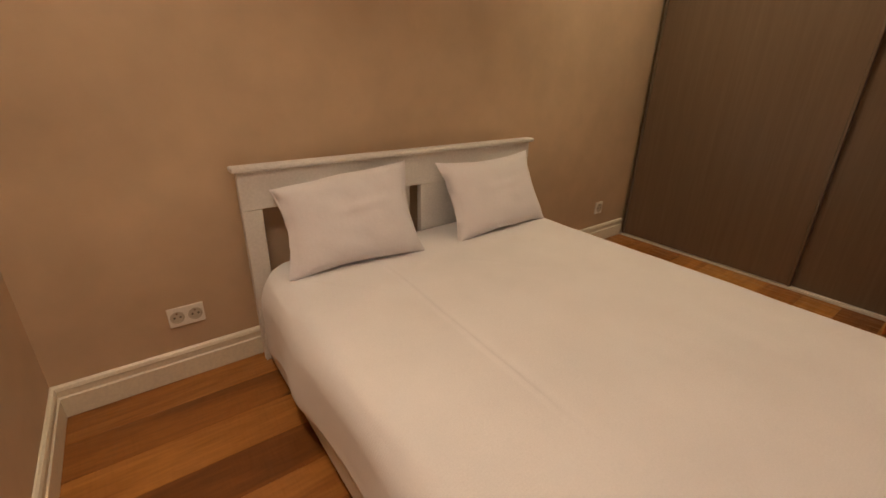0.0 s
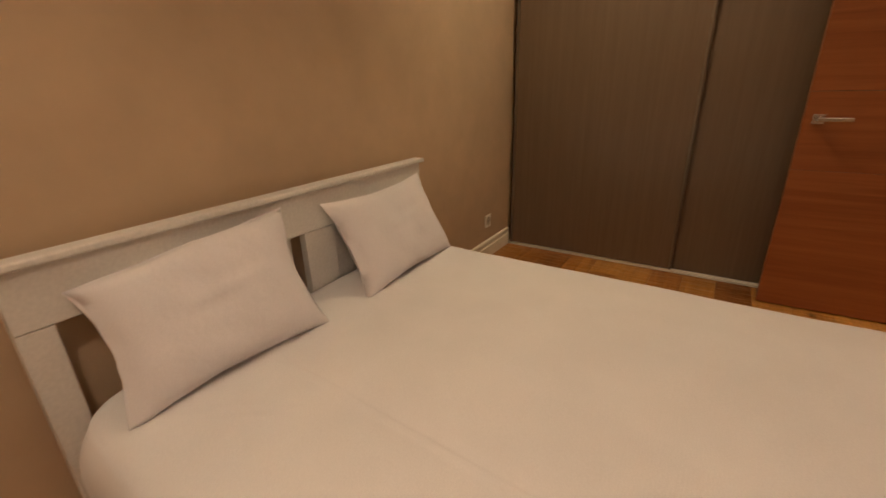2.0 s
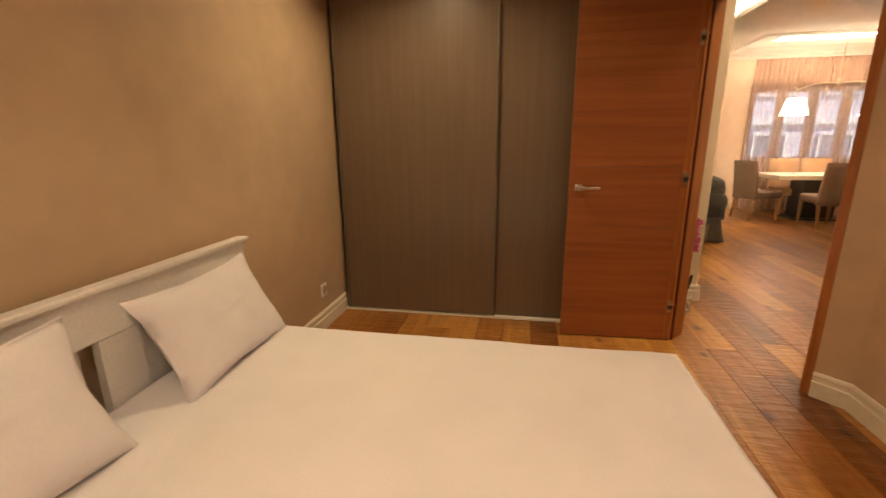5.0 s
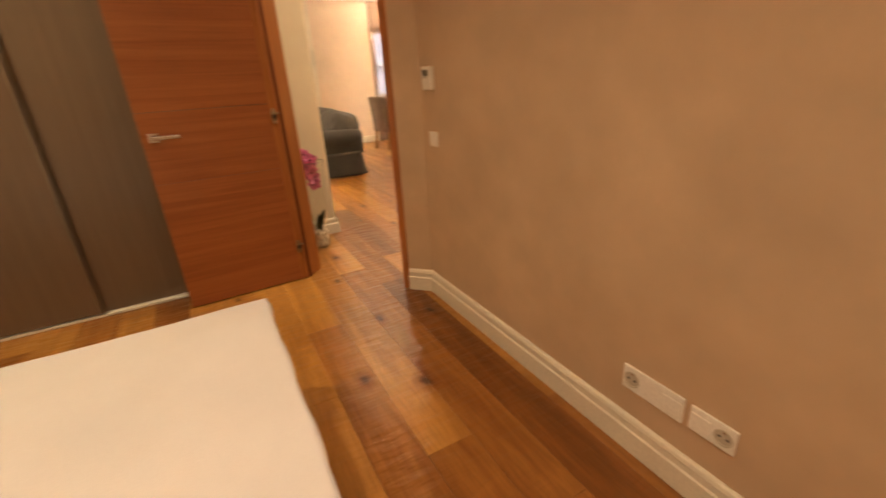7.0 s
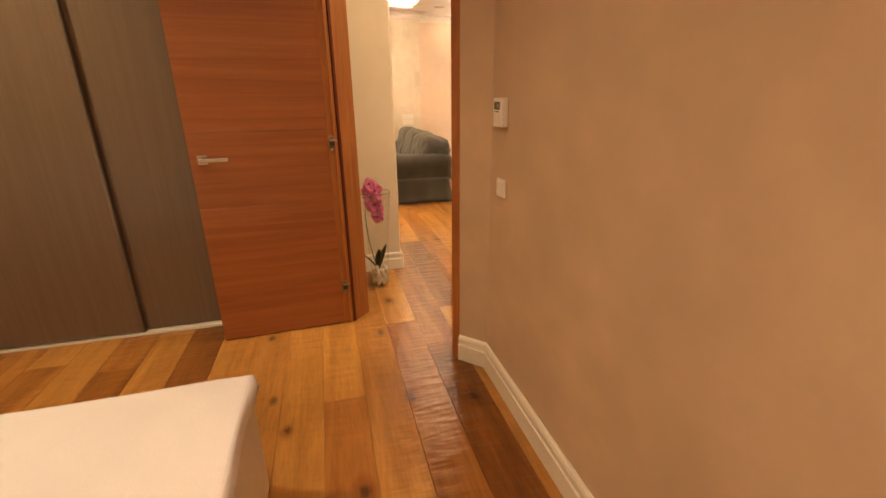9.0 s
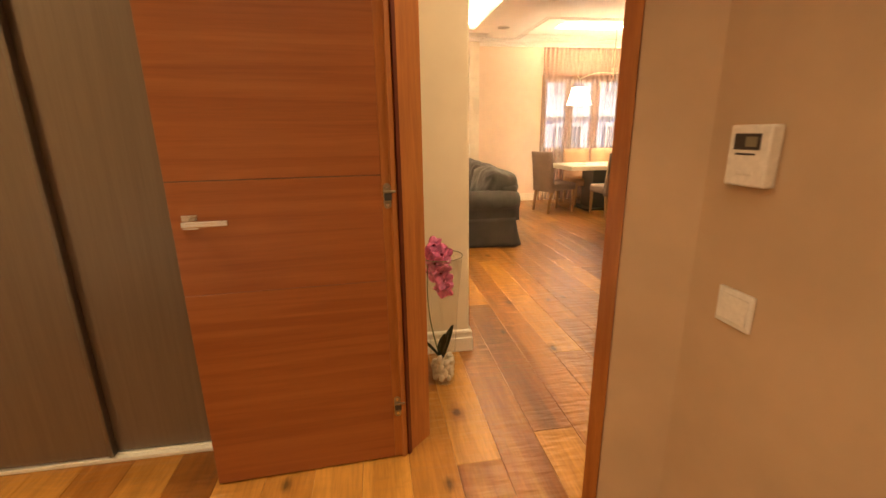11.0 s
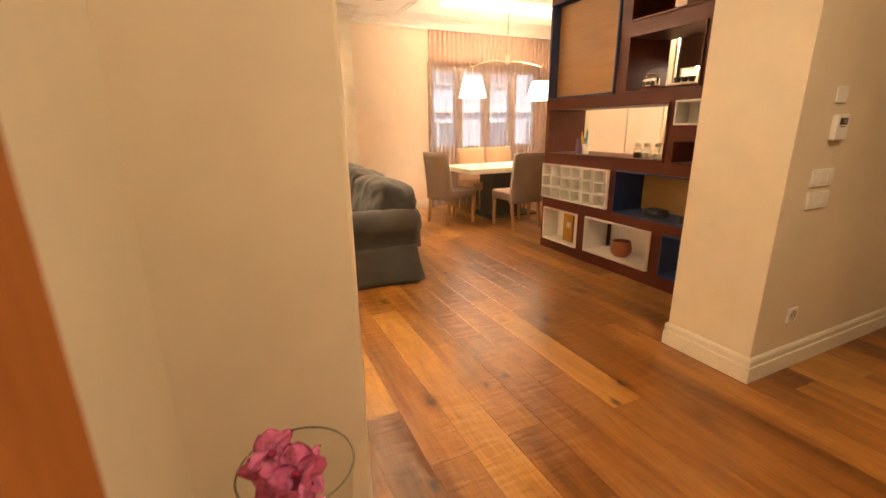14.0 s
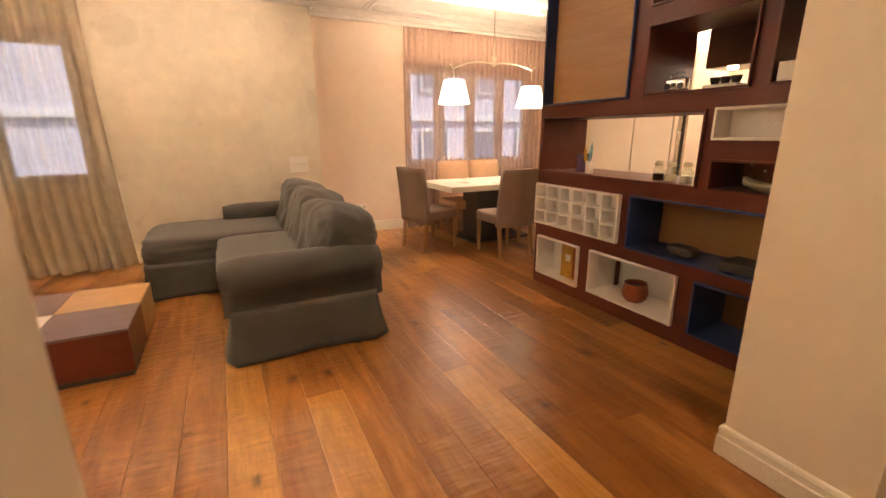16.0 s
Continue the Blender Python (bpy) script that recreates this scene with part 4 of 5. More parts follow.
part("arm", rolled_arm(0.0, 0.27, 0.02, 0.96, 0.645), M_SOFA, sofa, smooth=True)
part("arm", rolled_arm(SL - 0.27, SL, 0.02, 0.93, 0.645), M_SOFA, sofa, smooth=True)
part("back", box(B(), 0.10, SL - 0.10, 0.02, 0.24, 0.28, 0.70, 0.06, 4), M_SOFA, sofa, smooth=True)
part("seat_cushion", blob(B(), (0.86, 0.60, 0.405), (1.20, 0.78, 0.20), n=14, k=7, wob=0.03), M_SOFA, sofa, smooth=True)
part("chaise_cushion", blob(B(), (1.94, 0.88, 0.385), (0.94, 1.34, 0.22), n=14, k=8, wob=0.03, seed=2), M_SOFA, sofa, smooth=True)


def back_cushion(seed):
    """A loose stuffed back cushion: boxy, slumped, with soft creases running in from its upper corners."""
    bm = blob(B(), (0, 0, 0), (0.78, 0.40, 0.54), n=30, k=4.6, wob=0.05, wob_scale=2.2, seed=seed)
    for v in bm.verts:
        x, y, z = v.co
        v.co.y += 0.016 * noise.noise((x * 5 + seed, z * 7, 1.0)) + 0.010 * noise.noise((x * 13 + z * 6 + seed, z * 5, 4.0))
        v.co.z -= 0.05 * max(0.0, z / 0.27) * (x / 0.39) ** 2 * (0.6 + 0.6 * noise.noise((seed, 2.0, x * 3)))
        for side in (-1, 1):
            v.co.y += 0.012 * math.exp(-((z - 0.20 + 0.7 * abs(x - side * 0.33)) / 0.02) ** 2) * max(0.0, 1 - abs(x - side * 0.33) / 0.25)
    return bm


for k, (x, z) in enumerate(((0.50, 0.585), (1.18, 0.605), (1.86, 0.615))):
    part("back_cushion", back_cushion(3.0 * k), M_SOFA, sofa, smooth=True, m=pose(x, 0.22, z, 15, 0, 3 - 3 * k))

# ---- the wall shelf ----
SX0, SX1, SY, SD = 4.60, 6.86, -3.537, 0.44     # ends, front face, depth
shelf = thing("display_shelf", "tall dark mahogany shelf divider with framed white, blue and open boxes", "shelf", pose(0, 0, 0))


def boards(x0, x1, z0, z1, holes):
    """The shelf's lattice: all of the rectangle but the holes, as whole upright or level boards."""
    xs = sorted({x0, x1, *(h[0] for h in holes), *(h[1] for h in holes)})
    zs = sorted({z0, z1, *(h[2] for h in holes), *(h[3] for h in holes)})
    solid = {(i, k): not any(h[0] < (xs[i] + xs[i + 1]) / 2 < h[1] and h[2] < (zs[k] + zs[k + 1]) / 2 < h[3] for h in holes)
             for i in range(len(xs) - 1) for k in range(len(zs) - 1)}
    found = []
    for k in range(len(zs) - 1):
        for i in range(len(xs) - 1):
            if not solid.get((i, k)):
                continue
            e = i
            while solid.get((e + 1, k)):
                e += 1
            t = k
            while all(solid.get((q, t + 1)) for q in range(i, e + 1)):
                t += 1
            for q in range(i, e + 1):
                for r in range(k, t + 1):
                    solid[(q, r)] = False
            found.append((xs[i], xs[e + 1], zs[k], zs[t + 1]))
    return found


# each box: its opening (x, x, z, z), material of the lining, of the back, depth of the back, how proud its rim stands
CELLS = [
    ("oak_box", (5.93, 6.825, 1.605, 2.50), M_BLUE, M_OAKBACK, 0.10, 0.012),
    ("open_box", (5.14, 5.815, 1.610, 2.045), M_MAHOG, None, 0.32, 0.006),
    ("open_box", (4.66, 5.055, 1.610, 2.50), M_MAHOG, None, 0.32, 0.006),
    ("open_box", (5.14, 5.815, 2.15, 2.50), M_MAHOG, None, 0.32, 0.006),
    ("open_box", (5.355, 6.81, 1.045, 1.510), M_MAHOG, None, 0.50, 0.006),
    ("white_box", (4.70, 5.300, 1.333, 1.514), M_WHITE, M_WHITE, 0.14, 0.016),
    ("dark_box", (4.70, 5.292, 1.040, 1.225), M_MAHOG, M_MAHOG, 0.34, 0.006),
    ("blue_box", (4.70, 5.825, 0.560, 0.948), M_BLUE, M_OAKBACK, 0.36, 0.008),
    ("white_box", (6.275, 6.800, 0.105, 0.464), M_WHITE, M_WHITE, 0.20, 0.016),
    ("white_box", (5.388, 6.150, 0.118, 0.470), M_WHITE, M_WHITE, 0.34, 0.016),
    ("blue_box", (4.70, 5.277, 0.116, 0.472), M_BLUE, M_OAKBACK, 0.36, 0.008),
]
wx0, wx1, wz0, wz1 = 5.90, 6.846, 0.577, 0.942
holes = [c[1] for c in CELLS] + [(wx0, wx1, wz0, wz1)]
for a, b, c, d in boards(SX0, SX1, 0.0, H - 0.004, holes):
    part("board", box(B(), a, b, SY - 0.495, SY - 0.012, c, d), M_MAHOG, shelf)
for name, (x0, x1, z0, z1), lining, back, deep, proud in CELLS:
    t = 0.014
    bm = B()
    ya, yb = SY - deep, SY + proud
    box(bm, x0, x1, ya, yb, z0, z0 + t, 0.002, 1)
    box(bm, x0, x1, ya, yb, z1 - t, z1, 0.002, 1)
    box(bm, x0, x0 + t, ya, yb, z0 + t, z1 - t, 0.002, 1)
    box(bm, x1 - t, x1, ya, yb, z0 + t, z1 - t, 0.002, 1)
    cell = part(name, bm, lining, shelf)
    if back is not None:
        part("back_panel", box(B(), x0 + t, x1 - t, ya, ya + 0.008, z0 + t, z1 - t), back, cell, "oak veneer back panel" if back is M_OAKBACK else "")

# the white pigeon-hole box stands a little proud of the shelf
PY = SY + 0.022
grid_box = part("pigeonhole_box", box(B(), wx0, wx1, PY - 0.108, PY - 0.100, wz0, wz1), M_WHITE, shelf, "white six by three pigeonhole box")
for k in range(7):
    x = wx0 + 0.008 + (wx1 - wx0 - 0.016) * k / 6
    part("divider", box(B(), x - 0.008, x + 0.008, PY - 0.0995, PY, wz0, wz1), M_WHITE, grid_box)
for k in range(4):
    z = wz0 + 0.008 + (wz1 - wz0 - 0.016) * k / 3
    for i in range(6):
        a = wx0 + 0.008 + (wx1 - wx0 - 0.016) * i / 6 + 0.008
        b = wx0 + 0.008 + (wx1 - wx0 - 0.016) * (i + 1) / 6 - 0.008
        part("shelf_board", box(B(), a, b, PY - 0.0995, PY - 0.002, z - 0.008, z + 0.008), M_WHITE, grid_box)

# ---- the kitchen behind the shelf ----
for y0, y1 in ((-4.985, -4.18), (-5.62, -4.99)):
    cab = thing("tall_cabinet", "tall cream lacquered kitchen cabinet with a plain door", "cabinet", pose(7.148, (y0 + y1) / 2, 0), "tall kitchen cabinets")
    w = (y1 - y0) / 2 - 0.001
    part("body", box(B(), -0.05, 0.0, -w, w, 0.10, 2.58), M_CABINET, cab)
    part("door", box(B(), -0.07, -0.0505, -w + 0.002, w - 0.002, 0.102, 2.578, 0.002, 1), M_CABINET, cab)
    part("plinth", box(B(), -0.03, 0.0, -w, w, 0.0, 0.099), M_STEEL, cab)
kdoor = tagged(new("door_2"), "white kitchen door in a frame with steel edge strips", "door", kind="structure")
part("leaf", box(B(), 7.10, 7.148, -6.55, -5.93, 0.005, 2.30, 0.003), M_CABINET, kdoor)
for y0, y1, mt, x in ((-5.70, -5.63, M_CABINET, 7.07), (-5.745, -5.705, M_STEEL, 7.05), (-5.80, -5.75, M_DARKPL, 7.11), (-5.85, -5.805, M_STEEL, 7.05), (-5.925, -5.855, M_CABINET, 7.08)):
    part("edge_strip", box(B(), x, 7.148, y0, y1, 0.002, 2.42, 0.002, 1), mt, kdoor)
hung = thing("hanging_cabinet", "glossy dark brown hanging kitchen cabinet with lamps below", "cabinet", pose(5.30, -4.42, 0))
part("body", box(B(), -0.58, 0.58, -0.15, 0.15, 1.83, 2.618, 0.003), M_GLOSSBROWN, hung)
for k in range(3):
    part("door", box(B(), -0.578 + 0.386 * k, -0.196 + 0.386 * k, 0.1505, 0.168, 1.832, 2.616, 0.002, 1), M_GLOSSBROWN, hung)
for x in (0.10, 0.27, 0.44):
    part("lamp", lathe(B(), [(0.0, 1.818), (0.032, 1.818), (0.036, 1.829), (0.0, 1.829)], 16, (x, 0.06, 0)), M_SPOT, hung, "small lit round lamp")
kcove = thing("cove_light", "warm white light strip round the kitchen ceiling", "light strip", group="cove lights")
for q in ((4.65, 7.06, -6.592, -6.56), (7.115, 7.145, -6.55, -4.2)):
    part("strip", box(B(), *q, 2.535, 2.575), M_LEDK, kcove)

# ---- the dining table and chairs ----
table = thing("dining_table", "white topped dining table on a dark block base", "table", pose(8.64, -4.19, 0))
part("tabletop", box(B(), -0.45, 0.45, -0.84, 0.84, 0.695, 0.765, 0.004), M_TABLE, table)
part("pedestal", box(B(), -0.20, 0.20, -0.20, 0.32, 0.03, 0.695, 0.004), M_BLACK, table, "black pedestal")
part("foot_plate", box(B(), -0.30, 0.30, -0.46, 0.46, 0.0, 0.03, 0.004), M_BLACK, table)


def chair(m, cloth, label):
    """An upholstered chair with a tall straight back and tapered wooden legs; it faces +y."""
    c = thing("dining_chair", label, "chair", m, "dining chairs")
    bm = B()
    box(bm, -0.235, 0.235, -0.22, 0.26, 0.36, 0.48, 0.03, 3)
    part("seat", bm, cloth, c, smooth=True)
    bm = B()
    rings = []
    for j in range(10):
        v = j / 9
        z = 0.34 + 0.63 * v
        y = -0.205 - 0.075 * v ** 1.4
        w = 0.235 - 0.008 * v
        t = 0.04 - 0.008 * v
        rings.append([(-w, y - t, z), (w, y - t, z), (w, y + t, z), (-w, y + t, z)])
    vs = [[bm.verts.new(p) for p in r] for r in rings]
    for a, b in zip(vs, vs[1:]):
        for k in range(4):
            bm.faces.new((a[k], a[(k + 1) % 4], b[(k + 1) % 4], b[k]))
    bm.faces.new(vs[0][::-1])
    bm.faces.new(vs[-1])
    bmesh.ops.bevel(bm, geom=[e for e in bm.edges if len(e.link_faces) == 2 and e.calc_face_angle() > 0.8], offset=0.015, segments=3, affect="EDGES")
    part("backrest", bm, cloth, c, smooth=True)
    for x in (-0.205, 0.205):
        for y, dy in ((-0.20, -0.05), (0.225, 0.0)):
            bm = B()
            a, b = 0.020, 0.014
            lo = [bm.verts.new((x + sx * b, y + dy + sy * b, 0.0)) for sx, sy in ((-1, -1), (1, -1), (1, 1), (-1, 1))]
            hi = [bm.verts.new((x + sx * a, y + sy * a, 0.37)) for sx, sy in ((-1, -1), (1, -1), (1, 1), (-1, 1))]
            bm.faces.new(lo[::-1])
            bm.faces.new(hi)
            for k in range(4):
                bm.faces.new((lo[k], lo[(k + 1) % 4], hi[(k + 1) % 4], hi[k]))
            part("leg", bm, M_LEG, c)
    return c


chair(pose(8.50, -3.20, 0, 0, 0, 194) @ Matrix.Scale(1.03, 4), M_CHAIR, "taupe upholstered dining chair turned at the table's end")
chair(pose(7.86, -3.885, 0, 0, 0, -90) @ Matrix.Scale(1.03, 4), M_CHAIR, "taupe upholstered dining chair at the table's side")
chair(pose(7.88, -4.50, 0, 0, 0, -92) @ Matrix.Scale(1.03, 4), M_CHAIR, "taupe upholstered dining chair pushed in at the table's side")
for y in (-3.95, -4.475):
    chair(pose(9.02, y, 0, 0, 0, 90) @ Matrix.Scale(1.03, 4), M_CHAIRT, "tan upholstered dining chair on the window side")

# ---- the coffee table ----
coffee = thing("coffee_table", "low coffee table of four wooden blocks with differently coloured tops", "coffee table", pose(6.545, -0.375, 0))
Q = 0.455
for i, j, side, top in ((0, 0, M_RED, M_TILE_GREY), (1, 0, M_TILE_OAK, M_TILE_OAK), (0, 1, M_RED, M_TILE_WHITE), (1, 1, M_RED, M_TILE_GREY)):
    x, y = i * Q, j * Q
    blk = part("block", box(B(), x + 0.001, x + Q - 0.001, y + 0.001, y + Q - 0.001, 0.035, 0.288, 0.003, 1), side, coffee)
    part("top_panel", box(B(), x + 0.001, x + Q - 0.001, y + 0.001, y + Q - 0.001, 0.289, 0.302, 0.002, 1), top, blk)
part("plinth", box(B(), 0.015, 2 * Q - 0.015, 0.015, 2 * Q - 0.015, 0.0, 0.034), M_DARKPL, coffee)

# ---- the pendant lamp over the table ----
lamp = thing("pendant_lamp", "brass two-armed pendant lamp with lit white cloth shades", "pendant lamp", pose(8.62, -4.18, 0))
part("ceiling_rose", lathe(B(), [(0.0, 3.149), (0.05, 3.147), (0.055, 3.12), (0.012, 3.105), (0.0, 3.105)], 20), M_BRASS, lamp)
part("rod", tube(B(), [(0, 0, 3.11), (0, 0, 2.22)], 0.006, 10), M_BRASS, lamp)
bm = B()
lathe(bm, [(0.0, 2.19), (0.016, 2.195), (0.018, 2.22), (0.012, 2.25), (0.014, 2.30), (0.0, 2.305)], 14)
for sgn in (1, -1):
    tube(bm, [(0, sgn * 0.03, 2.205), (0, sgn * 0.03, 2.31)], 0.005, 8)
part("hub", bm, M_BRASS, lamp)
for sgn, ye, ze in ((1, 0.575, 2.13), (-1, 0.60, 2.17)):
    pts = [(0, sgn * (0.01 + (ye - 0.01) * k / 10), 2.225 + 0.035 * math.sin(math.pi * k / 10 * 0.9) + (ze - 2.225) * (k / 10) ** 1.6) for k in range(11)]
    arm = part("arm", tube(B(), pts, 0.009, 10), M_BRASS, lamp)
    part("knuckle", tube(B(), [(0, sgn * (ye + 0.05), ze + 0.06), (0, sgn * ye, ze), (0, sgn * (ye - 0.005), ze - 0.11)], 0.007, 10), M_BRASS, arm)
    yc = sgn * (ye - 0.005)
    zb = 1.735 if sgn > 0 else 1.71
    bm = B()
    lathe(bm, [(0.195, 0.0), (0.125, 0.27), (0.122, 0.27), (0.192, 0.0), (0.195, 0.0)], 32, (0, yc, zb))
    shade = part("shade", bm, M_SHADE, lamp, "lit white cone shade", smooth=True)
    part("bulb", lathe(B(), [(0.0, 0.09), (0.03, 0.11), (0.034, 0.14), (0.02, 0.18), (0.014, 0.26), (0.0, 0.27)], 16, (0, yc, zb)), M_BULB, shade, smooth=True)
    part("spider", box(box(B(), -0.124, 0.124, yc - 0.003, yc + 0.003, zb + 0.262, zb + 0.267), -0.003, 0.003, yc - 0.122, yc + 0.122, zb + 0.262, zb + 0.267), M_BRASS, shade)

# ---- switches, sockets and thermostats ----


def plate_on(name, m, w, h, kinds, label, category, group=""):
    """A wall plate in its own plane: x across, z up, facing -y; kinds: what each module along it is."""
    p = thing(name, label, category, m, group)
    part("plate", box(B(), -w / 2, w / 2, -0.009, 0.0, -h / 2, h / 2, 0.003, 2), M_PLASTIC, p)
    n = len(kinds)
    for k, kind in enumerate(kinds):
        x = -w / 2 + w * (k + 0.5) / n
        if kind == "socket":
            r = min(h * 0.36, w / n * 0.40)
            bm = B()
            seg = 20
            o = [[bm.verts.new((x + q * math.cos(2 * math.pi * i / seg), y, q * math.sin(2 * math.pi * i / seg))) for i in range(seg)] for q, y in ((r, -0.0095), (r, -0.0115), (r * 0.88, -0.0115), (r * 0.82, -0.0098), (0.001, -0.0098))]
            for a, b in zip(o, o[1:]):
                for i in range(seg):
                    bm.faces.new((a[i], a[(i + 1) % seg], b[(i + 1) % seg], b[i]))
            bmesh.ops.recalc_face_normals(bm, faces=bm.faces)
            s = part("socket_insert", bm, M_SOCK, p)
            for dx in (-1, 1):
                part("hole", tube(B(), [(x + dx * r * 0.42, -0.0100, 0), (x + dx * r * 0.42, -0.0106, 0)], r * 0.16, 10), M_DARKPL, s)
            part("earth_clip", box(B(), x - r * 0.12, x + r * 0.12, -0.0112, -0.0100, r * 0.55, r * 0.8), M_STEEL, s)
        elif kind == "rocker":
            part("rocker", box(B(), x - w / n * 0.42, x + w / n * 0.42, -0.0125, -0.0092, -h * 0.36, h * 0.36, 0.002), M_PLASTIC, p)
        elif kind == "small":
            part("rocker", box(B(), x - w / n * 0.42, x + w / n * 0.42, -0.0125, -0.0092, -h * 0.28, h * 0.28, 0.0015), M_PLASTIC, p)
    return p


def thermostat(m, w, h):
    t = thing("thermostat", "cream wall thermostat with a small dark display", "thermostat", m, "thermostats")
    part("case", box(B(), -w / 2, w / 2, -0.028, 0.0, -h / 2, h / 2, 0.005, 3), M_PLASTIC, t)
    part("display", box(B(), -w * 0.34, w * 0.30, -0.0295, -0.0284, h * 0.10, h * 0.36, 0.0005, 1), M_DARKPL, t, "dark display")
    part("digits", box(B(), -w * 0.05, w * 0.22, -0.0300, -0.0296, h * 0.15, h * 0.31), M_LCD, t)
    part("slot", box(B(), -w * 0.28, w * 0.2, -0.0290, -0.0284, h * 0.015, h * 0.045), M_DARKPL, t)
    part("button", box(B(), -w * 0.18, w * 0.18, -0.0300, -0.0284, -h * 0.30, -h * 0.24, 0.0005, 1), M_PLASTIC, t)
    return t


north = lambda x, z: pose(x, 2.2345, z)
south = lambda x, z: pose(x, -0.9045, z, 0, 0, 180)
hallw = lambda y, z: pose(4.1045, y, z, 0, 0, -90)
eastp = lambda y, z: pose(9.2995, y, z, 0, 0, -90)
plate_on("wall_socket", north(0.076, 0.300), 0.135, 0.088, ["socket", "socket"], "cream double wall socket above the skirting", "socket", "wall sockets")
plate_on("wall_socket", north(2.975, 0.295), 0.085, 0.095, ["socket"], "cream single wall socket above the skirting", "socket", "wall sockets")
plate_on("wall_socket", south(0.885, 0.298), 0.220, 0.092, ["socket", "blank", "small"], "long cream socket plate above the skirting", "socket", "wall sockets")
plate_on("wall_socket", south(0.687, 0.300), 0.135, 0.085, ["small", "socket"], "cream socket plate above the skirting", "socket", "wall sockets")
plate_on("light_switch", south(2.315, 0.980), 0.085, 0.078, ["rocker"], "cream light switch beside the door", "switch", "light switches")
thermostat(south(2.325, 1.287), 0.092, 0.114)
thermostat(hallw(-3.125, 1.320), 0.105, 0.118)
plate_on("wall_plate", hallw(-3.105, 1.470), 0.095, 0.075, ["blank"], "cream blank wall plate above the thermostat", "wall plate")
plate_on("light_switch", hallw(-3.095, 1.080), 0.19, 0.086, ["small", "small", "small"], "cream triple light switch on the hall wall", "switch", "light switches")
plate_on("light_switch", hallw(-3.095, 0.968), 0.19, 0.086, ["small", "small", "small"], "cream triple light switch on the hall wall", "switch", "light switches")
plate_on("wall_socket", hallw(-3.11, 0.332), 0.09, 0.085, ["socket"], "cream single wall socket above the skirting", "socket", "wall sockets")
plate_on("light_switch", eastp(-1.81, 1.075), 0.215, 0.088, ["small", "small", "small"], "cream triple light switch above the sofa", "switch", "light switches")
plate_on("light_switch", eastp(-1.81, 0.975), 0.215, 0.088, ["small", "small", "small"], "cream triple light switch above the sofa", "switch", "light switches")
plate_on("wall_socket", pose(9.6995, -2.68, 0.36, 0, 0, -90), 0.14, 0.085, ["socket", "socket"], "cream double wall socket behind the sofa", "socket", "wall sockets")

# ---- the orchid in its glass vase ----
vase = thing("glass_vase", "tall flared clear glass vase on the floor", "vase", pose(3.70, -0.505, 0))
part("glass", lathe(B(), [(0.0, 0.0), (0.060, 0.0), (0.066, 0.006), (0.070, 0.15), (0.084, 0.45), (0.110, 0.722), (0.1075, 0.724), (0.0815, 0.45), (0.0672, 0.15), (0.062, 0.022), (0.0, 0.022)], 40), M_VASE, vase, smooth=True)
part("rim", tube(B(), [(0.109 * math.cos(2 * math.pi * k / 40), 0.109 * math.sin(2 * math.pi * k / 40), 0.724) for k in range(41)], 0.0022, 6), M_RIM, vase, "thick dark-edged glass rim", smooth=True)

pebbles = thing("pebbles", "white pebbles filling the bottom of the vase", "pebbles", pose(3.70, -0.505, 0))
prng = random.Random(3)
for k in range(46):
    layer = k // 9
    a = 2 * math.pi * (k % 9) / 9 + layer * 0.5 + prng.uniform(-0.15, 0.15)
    r = 0.050 if k % 9 < 7 else 0.018
    r += prng.uniform(-0.006, 0.002)
    s = prng.uniform(0.027, 0.036)
    bm = blob(B(), (0, 0, 0), (s * 1.3, s, s * 0.85), n=4, k=2.4, wob=0.25, wob_scale=1.3, seed=k * 1.7)
    part("pebble", bm, M_PEBBLE, pebbles, smooth=True, m=pose(r * math.cos(a), r * math.sin(a), 0.036 + layer * 0.023 + prng.uniform(0, 0.006), prng.uniform(0, 90), prng.uniform(0, 90), prng.uniform(0, 180)))

orchid = thing("orchid", "artificial orchid with pink blossoms and dark leaves, standing among pebbles", "flower", pose(3.70, -0.495, 0.10))
# across the view from the door: y grows to the flower's side, z up
stem_pts = []
for k in range(19):
    v = k / 18
    stem_pts.append((0.0 - 0.02 * v, -0.005 + 0.085 * math.sin(min(1.0, v * 1.15) * 1.55) * (1 - 0.15 * v), 0.55 * v + 0.0))
stem_pts += [(-0.02, 0.068, 0.585), (-0.02, 0.048, 0.615), (-0.02, 0.025, 0.64), (-0.02, 0.005, 0.655)]
part("stem", tube(B(), stem_pts, [0.0042 - 0.0001 * k for k in range(len(stem_pts))], 8), M_STEM, orchid, smooth=True)


def petal(length, width, cup, seed):
    bm = B()
    rows = []
    for j in range(9):
        v = j / 8
        w = width * math.sin(math.pi * min(1.0, 0.10 + 0.86 * v)) ** 0.7
        row = []
        for i in range(7):
            u = -1 + 2 * i / 6
            z = cup * (v * v * 0.8 - 0.5 * u * u * v) + 0.004 * noise.noise((u * 2 + seed, v * 3, seed)) + 0.003 * math.sin(u * 5 + seed)
            row.append(bm.verts.new((u * w / 2, v * length, z)))
        rows.append(row)
    for a, b in zip(rows, rows[1:]):
        for i in range(6):
            bm.faces.new((a[i], a[i + 1], b[i + 1], b[i]))
    bmesh.ops.solidify(bm, geom=bm.faces[:], thickness=0.0012)
    return bm


